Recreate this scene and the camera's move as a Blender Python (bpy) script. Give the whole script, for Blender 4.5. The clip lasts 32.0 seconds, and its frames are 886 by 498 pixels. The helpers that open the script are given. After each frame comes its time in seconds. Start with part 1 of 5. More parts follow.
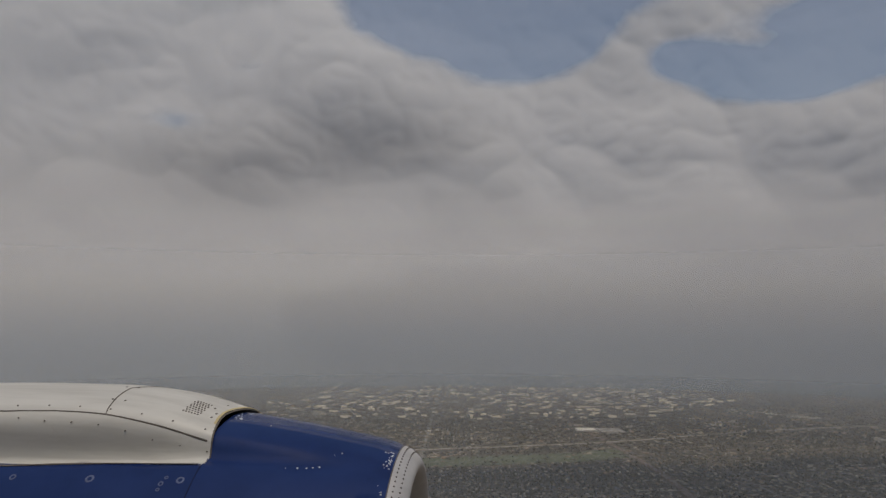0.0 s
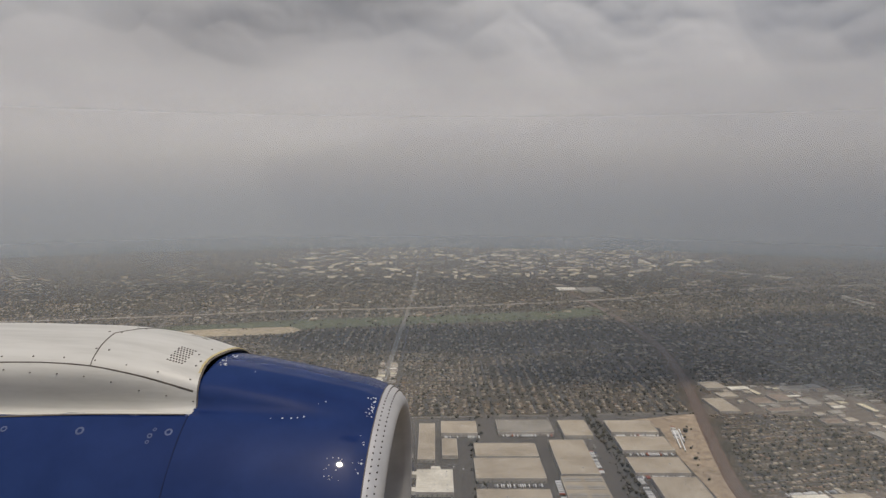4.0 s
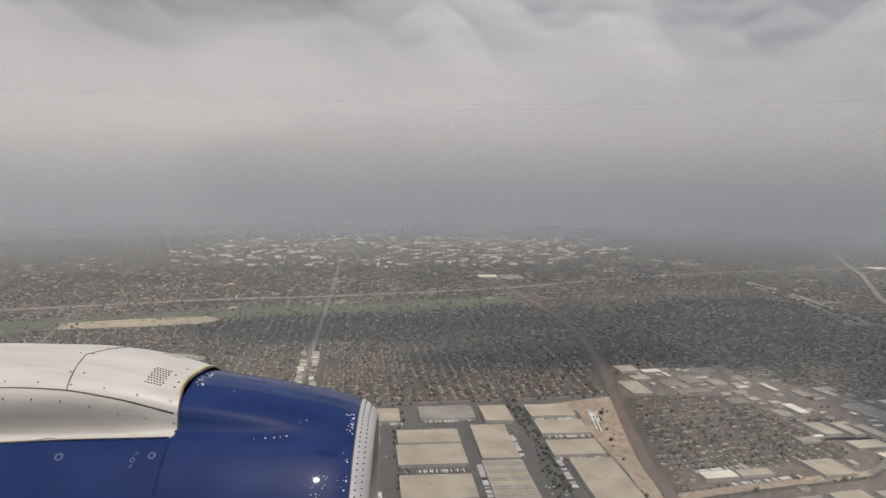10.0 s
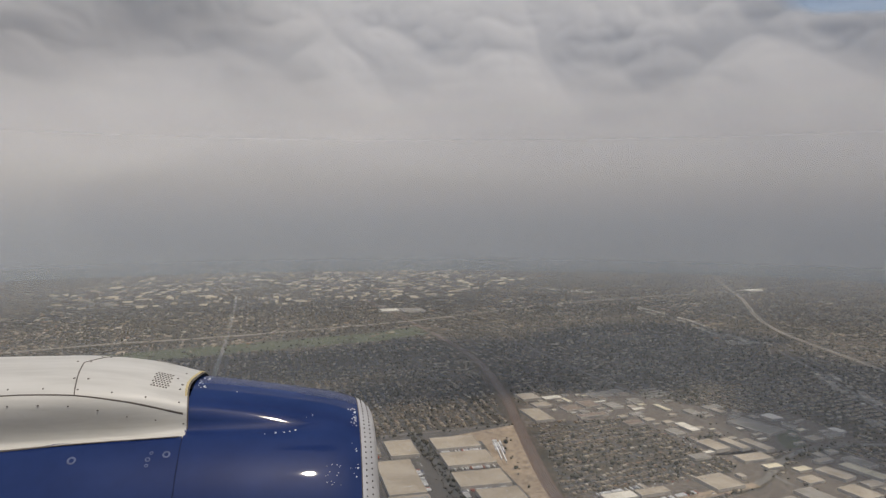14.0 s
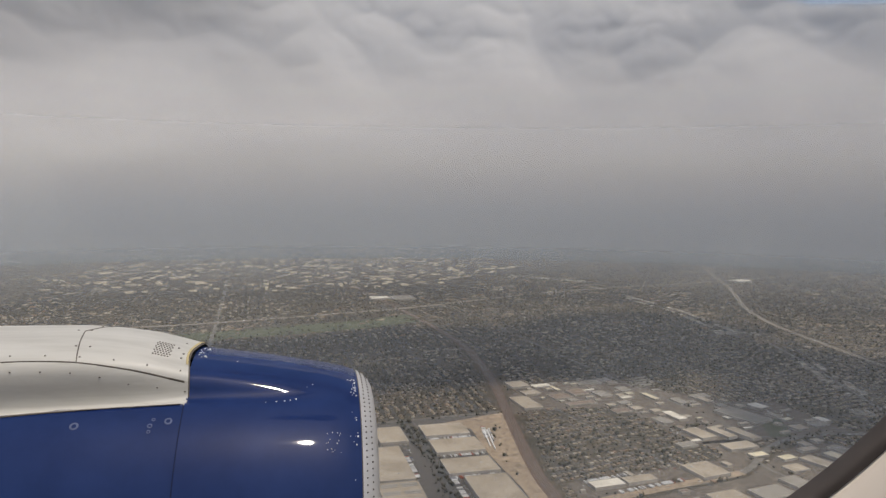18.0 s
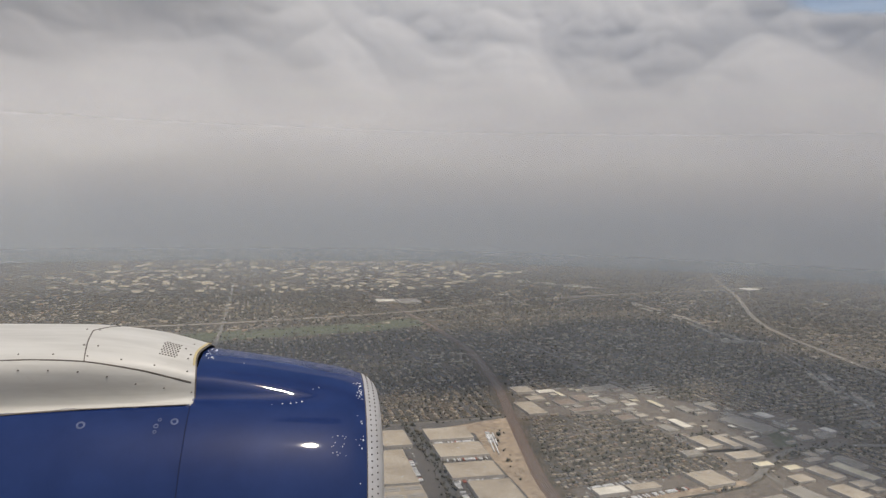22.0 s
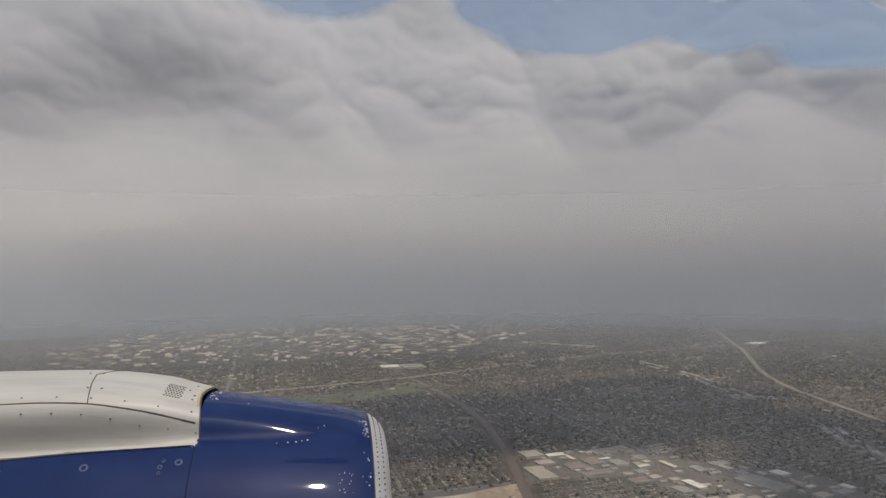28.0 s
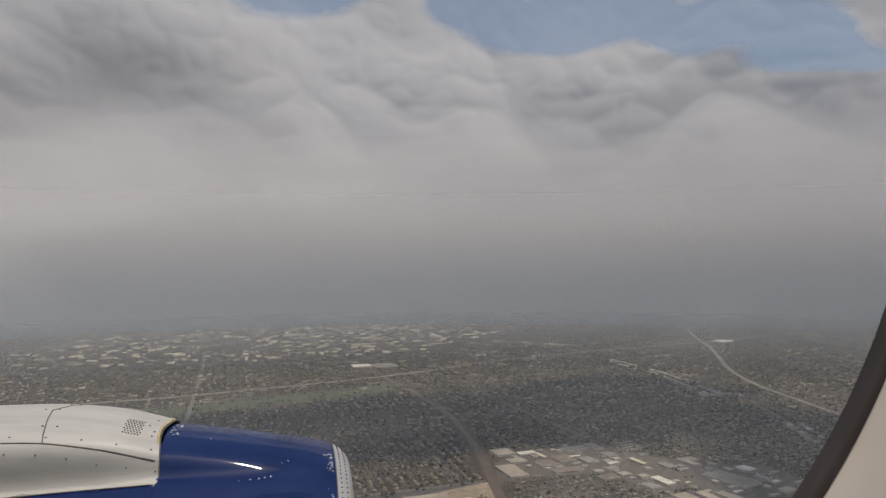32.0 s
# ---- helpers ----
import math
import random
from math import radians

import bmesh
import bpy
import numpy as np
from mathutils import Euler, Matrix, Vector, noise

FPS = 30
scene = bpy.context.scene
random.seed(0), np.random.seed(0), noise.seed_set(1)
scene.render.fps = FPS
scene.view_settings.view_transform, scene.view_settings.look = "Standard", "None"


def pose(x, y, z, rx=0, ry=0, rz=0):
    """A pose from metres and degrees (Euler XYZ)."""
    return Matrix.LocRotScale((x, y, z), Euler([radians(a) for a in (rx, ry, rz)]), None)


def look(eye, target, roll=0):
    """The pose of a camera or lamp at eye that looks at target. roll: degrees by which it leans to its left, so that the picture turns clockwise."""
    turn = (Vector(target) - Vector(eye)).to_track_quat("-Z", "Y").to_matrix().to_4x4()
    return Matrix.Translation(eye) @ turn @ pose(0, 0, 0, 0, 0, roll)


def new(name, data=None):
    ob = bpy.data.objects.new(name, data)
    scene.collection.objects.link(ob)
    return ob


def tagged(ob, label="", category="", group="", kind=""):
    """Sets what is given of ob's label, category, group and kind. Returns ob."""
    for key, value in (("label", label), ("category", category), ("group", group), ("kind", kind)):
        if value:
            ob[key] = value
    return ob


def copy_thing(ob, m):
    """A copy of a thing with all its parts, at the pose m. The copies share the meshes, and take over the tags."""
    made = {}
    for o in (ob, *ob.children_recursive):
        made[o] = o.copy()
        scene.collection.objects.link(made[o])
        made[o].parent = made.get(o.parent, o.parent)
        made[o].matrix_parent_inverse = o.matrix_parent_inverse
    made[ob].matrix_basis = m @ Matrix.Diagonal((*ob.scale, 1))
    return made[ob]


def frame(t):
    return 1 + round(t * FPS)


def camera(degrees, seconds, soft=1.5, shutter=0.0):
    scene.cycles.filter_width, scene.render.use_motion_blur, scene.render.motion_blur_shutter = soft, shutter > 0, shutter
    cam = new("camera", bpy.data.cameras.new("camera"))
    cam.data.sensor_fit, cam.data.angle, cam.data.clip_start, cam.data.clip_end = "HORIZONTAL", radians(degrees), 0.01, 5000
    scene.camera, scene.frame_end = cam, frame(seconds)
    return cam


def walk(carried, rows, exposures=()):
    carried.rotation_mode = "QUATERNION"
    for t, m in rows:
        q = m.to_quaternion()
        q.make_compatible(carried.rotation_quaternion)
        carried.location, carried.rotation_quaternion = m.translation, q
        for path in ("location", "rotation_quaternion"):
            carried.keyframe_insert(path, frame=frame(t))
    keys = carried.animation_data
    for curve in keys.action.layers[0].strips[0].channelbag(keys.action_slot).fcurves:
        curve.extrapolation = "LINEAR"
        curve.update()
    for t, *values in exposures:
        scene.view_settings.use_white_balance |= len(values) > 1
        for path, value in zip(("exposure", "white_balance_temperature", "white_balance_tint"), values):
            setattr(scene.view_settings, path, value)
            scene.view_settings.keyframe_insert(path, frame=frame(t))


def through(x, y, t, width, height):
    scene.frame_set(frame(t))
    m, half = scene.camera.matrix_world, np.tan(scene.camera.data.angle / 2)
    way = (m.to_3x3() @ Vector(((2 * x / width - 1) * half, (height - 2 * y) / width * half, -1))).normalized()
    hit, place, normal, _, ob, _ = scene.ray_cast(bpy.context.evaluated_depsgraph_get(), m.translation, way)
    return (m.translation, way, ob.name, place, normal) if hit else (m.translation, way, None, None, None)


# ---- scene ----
# ---- camera ----
cam = camera(62.06, 32.0, 1.35)
EXPO = [(0.0, -0.8), (1.0, -0.8), (2.0, -0.6), (3.0, -0.5), (5.0, -0.13), (10.0, -0.07), (12.0, -0.18), (15.0, -0.24), (18.0, -0.22), (20.0, -0.12), (22.5, -0.06), (24.0, -0.2), (26.0, -0.35), (30.0, -0.36), (32.0, -0.42)]
# seconds, place, and turn in degrees
ROWS = [
    (0.00, 309.847, -41.490, 304.599, 95.03, -0.09, -6.50),
    (0.50, 309.849, -41.487, 304.651, 95.66, 0.14, -5.82),
    (1.00, 309.853, -41.483, 304.720, 91.24, 0.65, -6.24),
    (1.50, 309.857, -41.476, 304.799, 90.48, 0.54, -6.58),
    (2.00, 309.862, -41.467, 304.881, 86.36, -0.26, -7.16),
    (2.50, 309.866, -41.458, 304.954, 87.97, 1.05, -6.87),
    (3.00, 309.870, -41.448, 305.011, 86.16, 0.02, -7.86),
    (3.50, 309.872, -41.443, 305.053, 85.10, 0.00, -7.69),
    (5.50, 309.894, -41.373, 305.409, 81.11, -0.83, -7.94),
    (6.00, 309.894, -41.368, 305.427, 80.18, 0.06, -8.41),
    (6.50, 309.892, -41.366, 305.444, 80.89, -0.40, -8.28),
    (7.00, 309.886, -41.366, 305.451, 80.63, -0.71, -8.50),
    (7.50, 309.874, -41.371, 305.448, 80.02, -1.02, -8.77),
    (8.00, 309.850, -41.384, 305.438, 80.93, 0.00, -8.93),
    (8.50, 309.810, -41.401, 305.427, 81.09, 0.33, -9.71),
    (9.00, 309.743, -41.430, 305.418, 82.36, 0.44, -10.12),
    (9.50, 309.643, -41.468, 305.399, 82.35, 0.15, -11.71),
    (10.00, 309.517, -41.516, 305.359, 83.45, -0.84, -13.68),
    (10.50, 309.385, -41.567, 305.298, 85.91, 0.18, -14.58),
    (11.00, 309.261, -41.609, 305.237, 86.35, -0.25, -16.11),
    (11.50, 309.150, -41.639, 305.197, 86.36, -0.95, -17.75),
    (12.00, 309.053, -41.660, 305.181, 86.95, -0.39, -18.92),
    (12.50, 308.975, -41.672, 305.179, 86.71, -0.71, -20.21),
    (13.00, 308.917, -41.679, 305.181, 87.18, -0.63, -20.87),
    (13.50, 308.877, -41.683, 305.183, 86.50, -0.20, -21.17),
    (15.50, 308.759, -41.710, 305.067, 85.81, -0.16, -22.13),
    (16.00, 308.760, -41.711, 305.067, 85.29, -0.02, -22.04),
    (16.50, 308.761, -41.712, 305.068, 85.04, -1.12, -22.11),
    (17.00, 308.761, -41.711, 305.067, 85.28, -0.79, -22.00),
    (17.50, 308.761, -41.713, 305.070, 84.20, -0.86, -22.36),
    (18.00, 308.763, -41.712, 305.067, 85.21, -0.58, -22.23),
    (18.50, 308.762, -41.712, 305.063, 85.69, -1.01, -22.58),
    (19.00, 308.761, -41.713, 305.063, 84.30, -0.87, -22.35),
    (19.50, 308.753, -41.708, 305.072, 85.16, 0.99, -21.17),
    (20.00, 308.749, -41.705, 305.075, 86.10, 0.50, -21.30),
    (20.50, 308.750, -41.705, 305.075, 85.89, 0.57, -21.32),
    (21.00, 308.753, -41.707, 305.076, 84.97, -0.43, -20.92),
    (21.50, 308.754, -41.708, 305.076, 84.85, -0.10, -20.83),
    (22.00, 308.755, -41.708, 305.073, 85.50, -1.40, -21.64),
    (22.50, 308.752, -41.707, 305.077, 84.89, -0.54, -20.65),
    (23.00, 308.748, -41.704, 305.077, 86.17, -0.72, -21.04),
    (23.20, 308.646, -41.664, 305.076, 87.52, -0.46, -21.13),
    (23.35, 308.642, -41.700, 304.879, 88.54, -0.26, -21.19),
    (23.50, 308.745, -41.740, 304.880, 89.56, -0.07, -21.25),
    (24.00, 308.744, -41.741, 304.869, 91.69, 0.50, -21.12),
    (24.50, 308.739, -41.750, 304.810, 88.10, -0.85, -22.43),
    (25.00, 308.737, -41.752, 304.794, 87.43, 0.75, -21.43),
    (25.50, 308.740, -41.748, 304.824, 84.28, -0.24, -21.67),
    (26.00, 308.744, -41.741, 304.873, 88.12, 1.23, -20.96),
    (26.50, 308.744, -41.740, 304.880, 90.53, 0.38, -21.61),
    (28.50, 308.744, -41.741, 304.876, 90.28, 0.39, -21.53),
    (29.00, 308.744, -41.741, 304.880, 89.96, 0.19, -21.81),
    (29.50, 308.745, -41.739, 304.880, 90.63, 2.29, -20.53),
    (30.00, 308.745, -41.739, 304.880, 91.36, 1.97, -20.55),
    (30.50, 308.745, -41.740, 304.880, 91.05, 1.90, -20.75),
    (30.65, 308.642, -41.700, 304.883, 89.44, 1.64, -21.16),
    (30.80, 308.645, -41.664, 305.078, 87.84, 1.38, -21.56),
    (31.00, 308.748, -41.705, 305.075, 85.70, 1.04, -22.11),
    (31.50, 308.774, -41.710, 305.071, 89.51, 0.59, -22.04),
    (32.00, 308.795, -41.720, 305.086, 90.33, 0.40, -23.73),
]
walk(cam, [(t, pose(*rest)) for t, *rest in ROWS], EXPO)

# ---- light ----
SUN_DIR = Vector((0.09, -0.28, 0.95)).normalized()  # towards the sun
SUN_EL = math.asin(SUN_DIR.z)
SUN_AZ = math.atan2(SUN_DIR.x, SUN_DIR.y)

world = bpy.data.worlds.new("sky")
scene.world = world
world.use_nodes = True
wn = world.node_tree
wn.nodes.clear()
sky = wn.nodes.new("ShaderNodeTexSky")
sky.sky_type = "NISHITA"
sky.sun_disc = False
sky.sun_elevation = SUN_EL
sky.sun_rotation = SUN_AZ
sky.air_density, sky.dust_density, sky.ozone_density = 1.0, 2.0, 1.0
wbg = wn.nodes.new("ShaderNodeBackground")
wbg.inputs["Strength"].default_value = 0.13
wout = wn.nodes.new("ShaderNodeOutputWorld")
wn.links.new(sky.outputs[0], wbg.inputs[0])
wn.links.new(wbg.outputs[0], wout.inputs[0])

sun = new("sun", bpy.data.lights.new("sun", "SUN"))
sun.data.energy = 2.8
sun.data.angle = radians(2.4)
sun.data.color = (1.0, 0.91, 0.78)
sun.matrix_world = look(SUN_DIR * 3000, (0, 0, 0))


# ---- materials ----
class Mat:
    """A small builder of node materials."""

    def __init__(self, name, rough=0.9, metal=0.0):
        self.m = bpy.data.materials.new(name)
        self.m.use_nodes = True
        self.t = self.m.node_tree
        self.p = self.t.nodes["Principled BSDF"]
        self.p.inputs["Roughness"].default_value = rough
        self.p.inputs["Metallic"].default_value = metal
        self.p.inputs["Specular IOR Level"].default_value = 0.3
        self.c = None

    def node(self, kind, **kw):
        n = self.t.nodes.new(kind)
        for k, v in kw.items():
            n.inputs[k.replace("_", " ")].default_value = v
        return n

    def link(self, a, b):
        self.t.links.new(a, b)

    def coords(self):
        if self.c is None:
            self.c = self.t.nodes.new("ShaderNodeNewGeometry")
        return self.c.outputs["Position"]

    def local(self):
        return self.t.nodes.new("ShaderNodeTexCoord").outputs["Object"]

    def noise(self, scale, detail=4.0, rough=0.6, where=None):
        n = self.node("ShaderNodeTexNoise", Scale=scale, Detail=detail, Roughness=rough)
        self.link(where or self.coords(), n.inputs["Vector"])
        return n.outputs["Fac"]

    def cells(self, scale, where=None, out="Color"):
        n = self.node("ShaderNodeTexVoronoi", Scale=scale)
        self.link(where or self.coords(), n.inputs["Vector"])
        return n.outputs[out]

    def ramp(self, fac, stops, interp="LINEAR"):
        n = self.t.nodes.new("ShaderNodeValToRGB")
        cr = n.color_ramp
        cr.interpolation = interp
        while len(cr.elements) < len(stops):
            cr.elements.new(0.5)
        for e, (p, c) in zip(cr.elements, stops):
            e.position, e.color = p, (*c, 1)
        self.link(fac, n.inputs[0])
        return n.outputs[0]

    def mix(self, a, b, fac, kind="MIX"):
        n = self.t.nodes.new("ShaderNodeMix")
        n.data_type, n.blend_type = "RGBA", kind
        for v, s in ((fac, n.inputs[0]), (a, n.inputs[6]), (b, n.inputs[7])):
            if isinstance(v, (int, float)):
                s.default_value = v
            elif isinstance(v, tuple):
                s.default_value = (*v, 1)
            else:
                self.link(v, s)
        return n.outputs[2]

    def math(self, op, a, b=0.0):
        n = self.t.nodes.new("ShaderNodeMath")
        n.operation = op
        for v, s in ((a, n.inputs[0]), (b, n.inputs[1])):
            if isinstance(v, (int, float)):
                s.default_value = v
            else:
                self.link(v, s)
        return n.outputs[0]

    def span(self, v, a, b, c=0.0, d=1.0, smooth=False):
        n = self.t.nodes.new("ShaderNodeMapRange")
        n.interpolation_type = "SMOOTHSTEP" if smooth else "LINEAR"
        self.link(v, n.inputs[0])
        for k, x in zip((1, 2, 3, 4), (a, b, c, d)):
            n.inputs[k].default_value = x
        return n.outputs[0]

    def island(self):
        if self.c is None:
            self.c = self.t.nodes.new("ShaderNodeNewGeometry")
        return self.c.outputs["Random Per Island"]

    def own(self):
        return self.t.nodes.new("ShaderNodeObjectInfo").outputs["Random"]

    def color(self, c):
        if isinstance(c, tuple):
            self.p.inputs["Base Color"].default_value = (*c, 1)
        else:
            self.link(c, self.p.inputs["Base Color"])
        return self

    def bump(self, h, strength=0.3, dist=0.2):
        n = self.node("ShaderNodeBump", Strength=strength, Distance=dist)
        self.link(h, n.inputs["Height"])
        self.link(n.outputs[0], self.p.inputs["Normal"])
        return self


def plain(name, c, scale=0.5, amount=0.25, rough=0.9, metal=0.0, second=None):
    """A surface of one colour, mottled at two scales."""
    k = Mat(name, rough, metal)
    lo = tuple(v * (1 - amount) for v in c)
    hi = tuple(min(1, v * (1 + amount)) for v in (second or c))
    a = k.ramp(k.noise(scale, 5), [(0.3, lo), (0.7, hi)])
    b = k.ramp(k.noise(scale * 0.12, 3), [(0.35, (0.72, 0.72, 0.72)), (0.65, (1.1, 1.08, 1.05))])
    k.color(k.mix(a, b, 0.6, "MULTIPLY"))
    return k


# open ground: dry earth, lawns, yards
kg = Mat("ground", 0.95)
g1 = kg.ramp(kg.noise(0.16, 6, 0.7), [(0.36, (0.045, 0.05, 0.035)), (0.48, (0.16, 0.13, 0.092)), (0.62, (0.245, 0.2, 0.145))])
g2 = kg.ramp(kg.cells(0.11), [(0.1, (0.05, 0.06, 0.035)), (0.55, (0.12, 0.11, 0.08)), (0.85, (0.2, 0.18, 0.15)), (0.97, (0.4, 0.37, 0.32))])
g3 = kg.ramp(kg.noise(0.014, 6, 0.65), [(0.35, (0.55, 0.6, 0.52)), (0.5, (0.9, 0.9, 0.85)), (0.68, (1.5, 1.36, 1.18))])
kg.color(kg.mix(kg.mix(kg.mix(g1, g2, 0.5), g3, 0.7, "MULTIPLY"), (0.58, 0.54, 0.50), 1.0, "MULTIPLY"))
M_GROUND = kg.m

ka = Mat("asphalt", 0.9)
a1 = ka.ramp(ka.noise(0.6, 5), [(0.3, (0.075, 0.074, 0.07)), (0.7, (0.13, 0.126, 0.115))])
ka.color(ka.mix(a1, ka.ramp(ka.noise(0.05, 3), [(0.35, (0.75, 0.75, 0.75)), (0.65, (1.2, 1.17, 1.1))]), 0.7, "MULTIPLY"))
M_ROAD = ka.m
M_ARTERY = plain("worn_asphalt", (0.185, 0.17, 0.145), 0.4, 0.2).m
M_CONCRETE = plain("freeway_concrete", (0.27, 0.235, 0.185), 0.3, 0.25).m
M_LOT = plain("dark_parking_asphalt", (0.075, 0.075, 0.073), 0.35, 0.3).m
M_YARD = plain("yard_asphalt", (0.115, 0.105, 0.09), 0.2, 0.4).m
M_TANYARD = plain("dusty_yard", (0.15, 0.125, 0.092), 0.14, 0.5, second=(0.15, 0.125, 0.098)).m
M_DIRT = plain("dry_dirt", (0.33, 0.25, 0.165), 0.12, 0.35, second=(0.36, 0.285, 0.2)).m
M_RAIL = plain("track_ballast", (0.15, 0.105, 0.075), 0.5, 0.3).m
M_GRASS = plain("sports_grass", (0.075, 0.095, 0.045), 0.15, 0.35, second=(0.10, 0.105, 0.06)).m
M_TAN = plain("dry_grass", (0.40, 0.33, 0.22), 0.08, 0.3).m
M_CLAY = plain("infield_clay", (0.36, 0.2, 0.12), 0.3, 0.2).m
M_STEEL = plain("rail_steel", (0.2, 0.18, 0.16), 1.0, 0.2, 0.5, 0.6).m


def roof_mat(name, c):
    """A flat membrane roof with seams, stains and patches."""
    k = Mat(name, 0.85)
    base = k.ramp(k.noise(0.25, 6, 0.65), [(0.3, tuple(v * 0.86 for v in c)), (0.7, tuple(min(1, v * 1.1) for v in c))])
    stain = k.ramp(k.noise(0.03, 4), [(0.35, (0.66, 0.64, 0.60)), (0.6, (1, 1, 1))])
    k.color(k.mix(base, stain, 0.75, "MULTIPLY"))
    return k.m


R_TAN = roof_mat("tan_roof_membrane", (0.46, 0.395, 0.30))
R_GREY = roof_mat("grey_roof_membrane", (0.31, 0.285, 0.24))
R_WHITE = roof_mat("white_roof_coating", (0.80, 0.75, 0.63))
R_YELLOW = roof_mat("cream_roof_coating", (0.74, 0.66, 0.46))
R_BROWN = roof_mat("brown_gravel_roof", (0.26, 0.2, 0.15))
M_WALL = plain("tilt_up_concrete", (0.52, 0.48, 0.41), 0.5, 0.15).m
M_DOCK = plain("dock_door", (0.24, 0.235, 0.22), 1.0, 0.2).m
M_UNIT = plain("rooftop_metal", (0.55, 0.55, 0.54), 2.0, 0.15, 0.5).m
M_SKYL = plain("skylight_plastic", (0.2, 0.2, 0.19), 2.0, 0.2, 0.5).m
M_ARRAY = plain("pale_roof_array", (0.33, 0.315, 0.28), 1.0, 0.2, 0.6).m
M_SOLAR = plain("solar_panel", (0.035, 0.04, 0.06), 1.5, 0.3, 0.35).m
M_ORANGE = plain("orange_roof", (0.7, 0.33, 0.05), 0.6, 0.2).m
M_TRAILER = Mat("trailer_paint", 0.5)
M_TRAILER.color(M_TRAILER.ramp(M_TRAILER.own(), [(0.0, (0.75, 0.74, 0.7)), (0.6, (0.82, 0.81, 0.78)), (0.8, (0.3, 0.3, 0.3)), (0.92, (0.4, 0.12, 0.07))], "CONSTANT"))
M_TRAILER = M_TRAILER.m
M_TYRE = plain("tyre_rubber", (0.03, 0.03, 0.03), 2.0, 0.2).m


def many(name, stops, scale, by_object=False):
    """Colours that vary from piece to piece, with grain."""
    k = Mat(name, 0.9)
    c = k.ramp(k.own() if by_object else k.island(), stops, "CONSTANT")
    k.color(k.mix(c, k.ramp(k.noise(scale, 4), [(0.3, (0.7, 0.7, 0.7)), (0.7, (1.2, 1.2, 1.2))]), 0.7, "MULTIPLY"))
    return k.m


ROOFS = [(0.0, (0.26, 0.20, 0.135)), (0.22, (0.35, 0.275, 0.185)), (0.42, (0.18, 0.145, 0.105)), (0.54, (0.43, 0.35, 0.245)), (0.70, (0.34, 0.20, 0.115)), (0.80, (0.52, 0.44, 0.32)), (0.92, (0.70, 0.62, 0.49))]
WALLS = [(0.0, (0.5, 0.44, 0.35)), (0.4, (0.58, 0.52, 0.43)), (0.7, (0.4, 0.34, 0.26))]
LEAVES = [(0.0, (0.058, 0.056, 0.035)), (0.3, (0.077, 0.071, 0.045)), (0.6, (0.096, 0.085, 0.056)), (0.85, (0.125, 0.102, 0.068))]
SOFT_ROOFS = [(p, tuple(0.55 * v + 0.45 * w for v, w in zip(c, (0.29, 0.235, 0.17)))) for p, c in ROOFS]
M_HROOF, M_HWALL, M_LEAF = many("shingle_roofs", SOFT_ROOFS, 0.8), many("stucco_walls", WALLS, 0.8), many("foliage", LEAVES, 1.2)
M_OROOF, M_OWALL, M_OLEAF = many("house_shingles", ROOFS, 0.8, True), many("house_stucco", WALLS, 0.8, True), many("tree_foliage", LEAVES, 1.2, True)
M_BARK = plain("bark", (0.1, 0.07, 0.05), 2.0, 0.3).m
M_CARS = many("car_paint", [(0.0, (0.7, 0.7, 0.68)), (0.4, (0.08, 0.08, 0.09)), (0.65, (0.3, 0.3, 0.31)), (0.85, (0.3, 0.05, 0.04)), (0.93, (0.06, 0.1, 0.25))], 2.0)
M_FARROOF = many("far_roofs", [(0.0, (0.14, 0.13, 0.11)), (0.25, (0.24, 0.215, 0.175)), (0.5, (0.40, 0.34, 0.25)), (0.75, (0.62, 0.53, 0.38))], 0.1)
M_SHOPS = many("shop_roofs", [(0.0, (0.46, 0.395, 0.29)), (0.35, (0.7, 0.6, 0.42)), (0.55, (0.3, 0.26, 0.2)), (0.75, (0.82, 0.74, 0.58))], 0.3)


# ---- mesh helpers ----
def mesh_object(name, bm, mat, parent=None, label=""):
    me = bpy.data.meshes.new(name)
    bm.to_mesh(me)
    bm.free()
    me.materials.append(mat)
    ob = new(name, me)
    if parent is not None:
        ob.parent = parent
    if label:
        ob["label"] = label
    return ob


def part(name, bm, mat, parent, label=""):
    return mesh_object(name, bm, mat, parent, label)


def box(bm, x0, x1, y0, y1, z0, z1, bottom=False):
    v = [bm.verts.new(p) for p in ((x0, y0, z0), (x1, y0, z0), (x1, y1, z0), (x0, y1, z0), (x0, y0, z1), (x1, y0, z1), (x1, y1, z1), (x0, y1, z1))]
    fs = [(0, 1, 5, 4), (1, 2, 6, 5), (2, 3, 7, 6), (3, 0, 4, 7), (4, 5, 6, 7)] + ([(3, 2, 1, 0)] if bottom else [])
    for f in fs:
        bm.faces.new([v[i] for i in f])


def boxes(items):
    bm = bmesh.new()
    for i in items:
        box(bm, *i)
    return bm


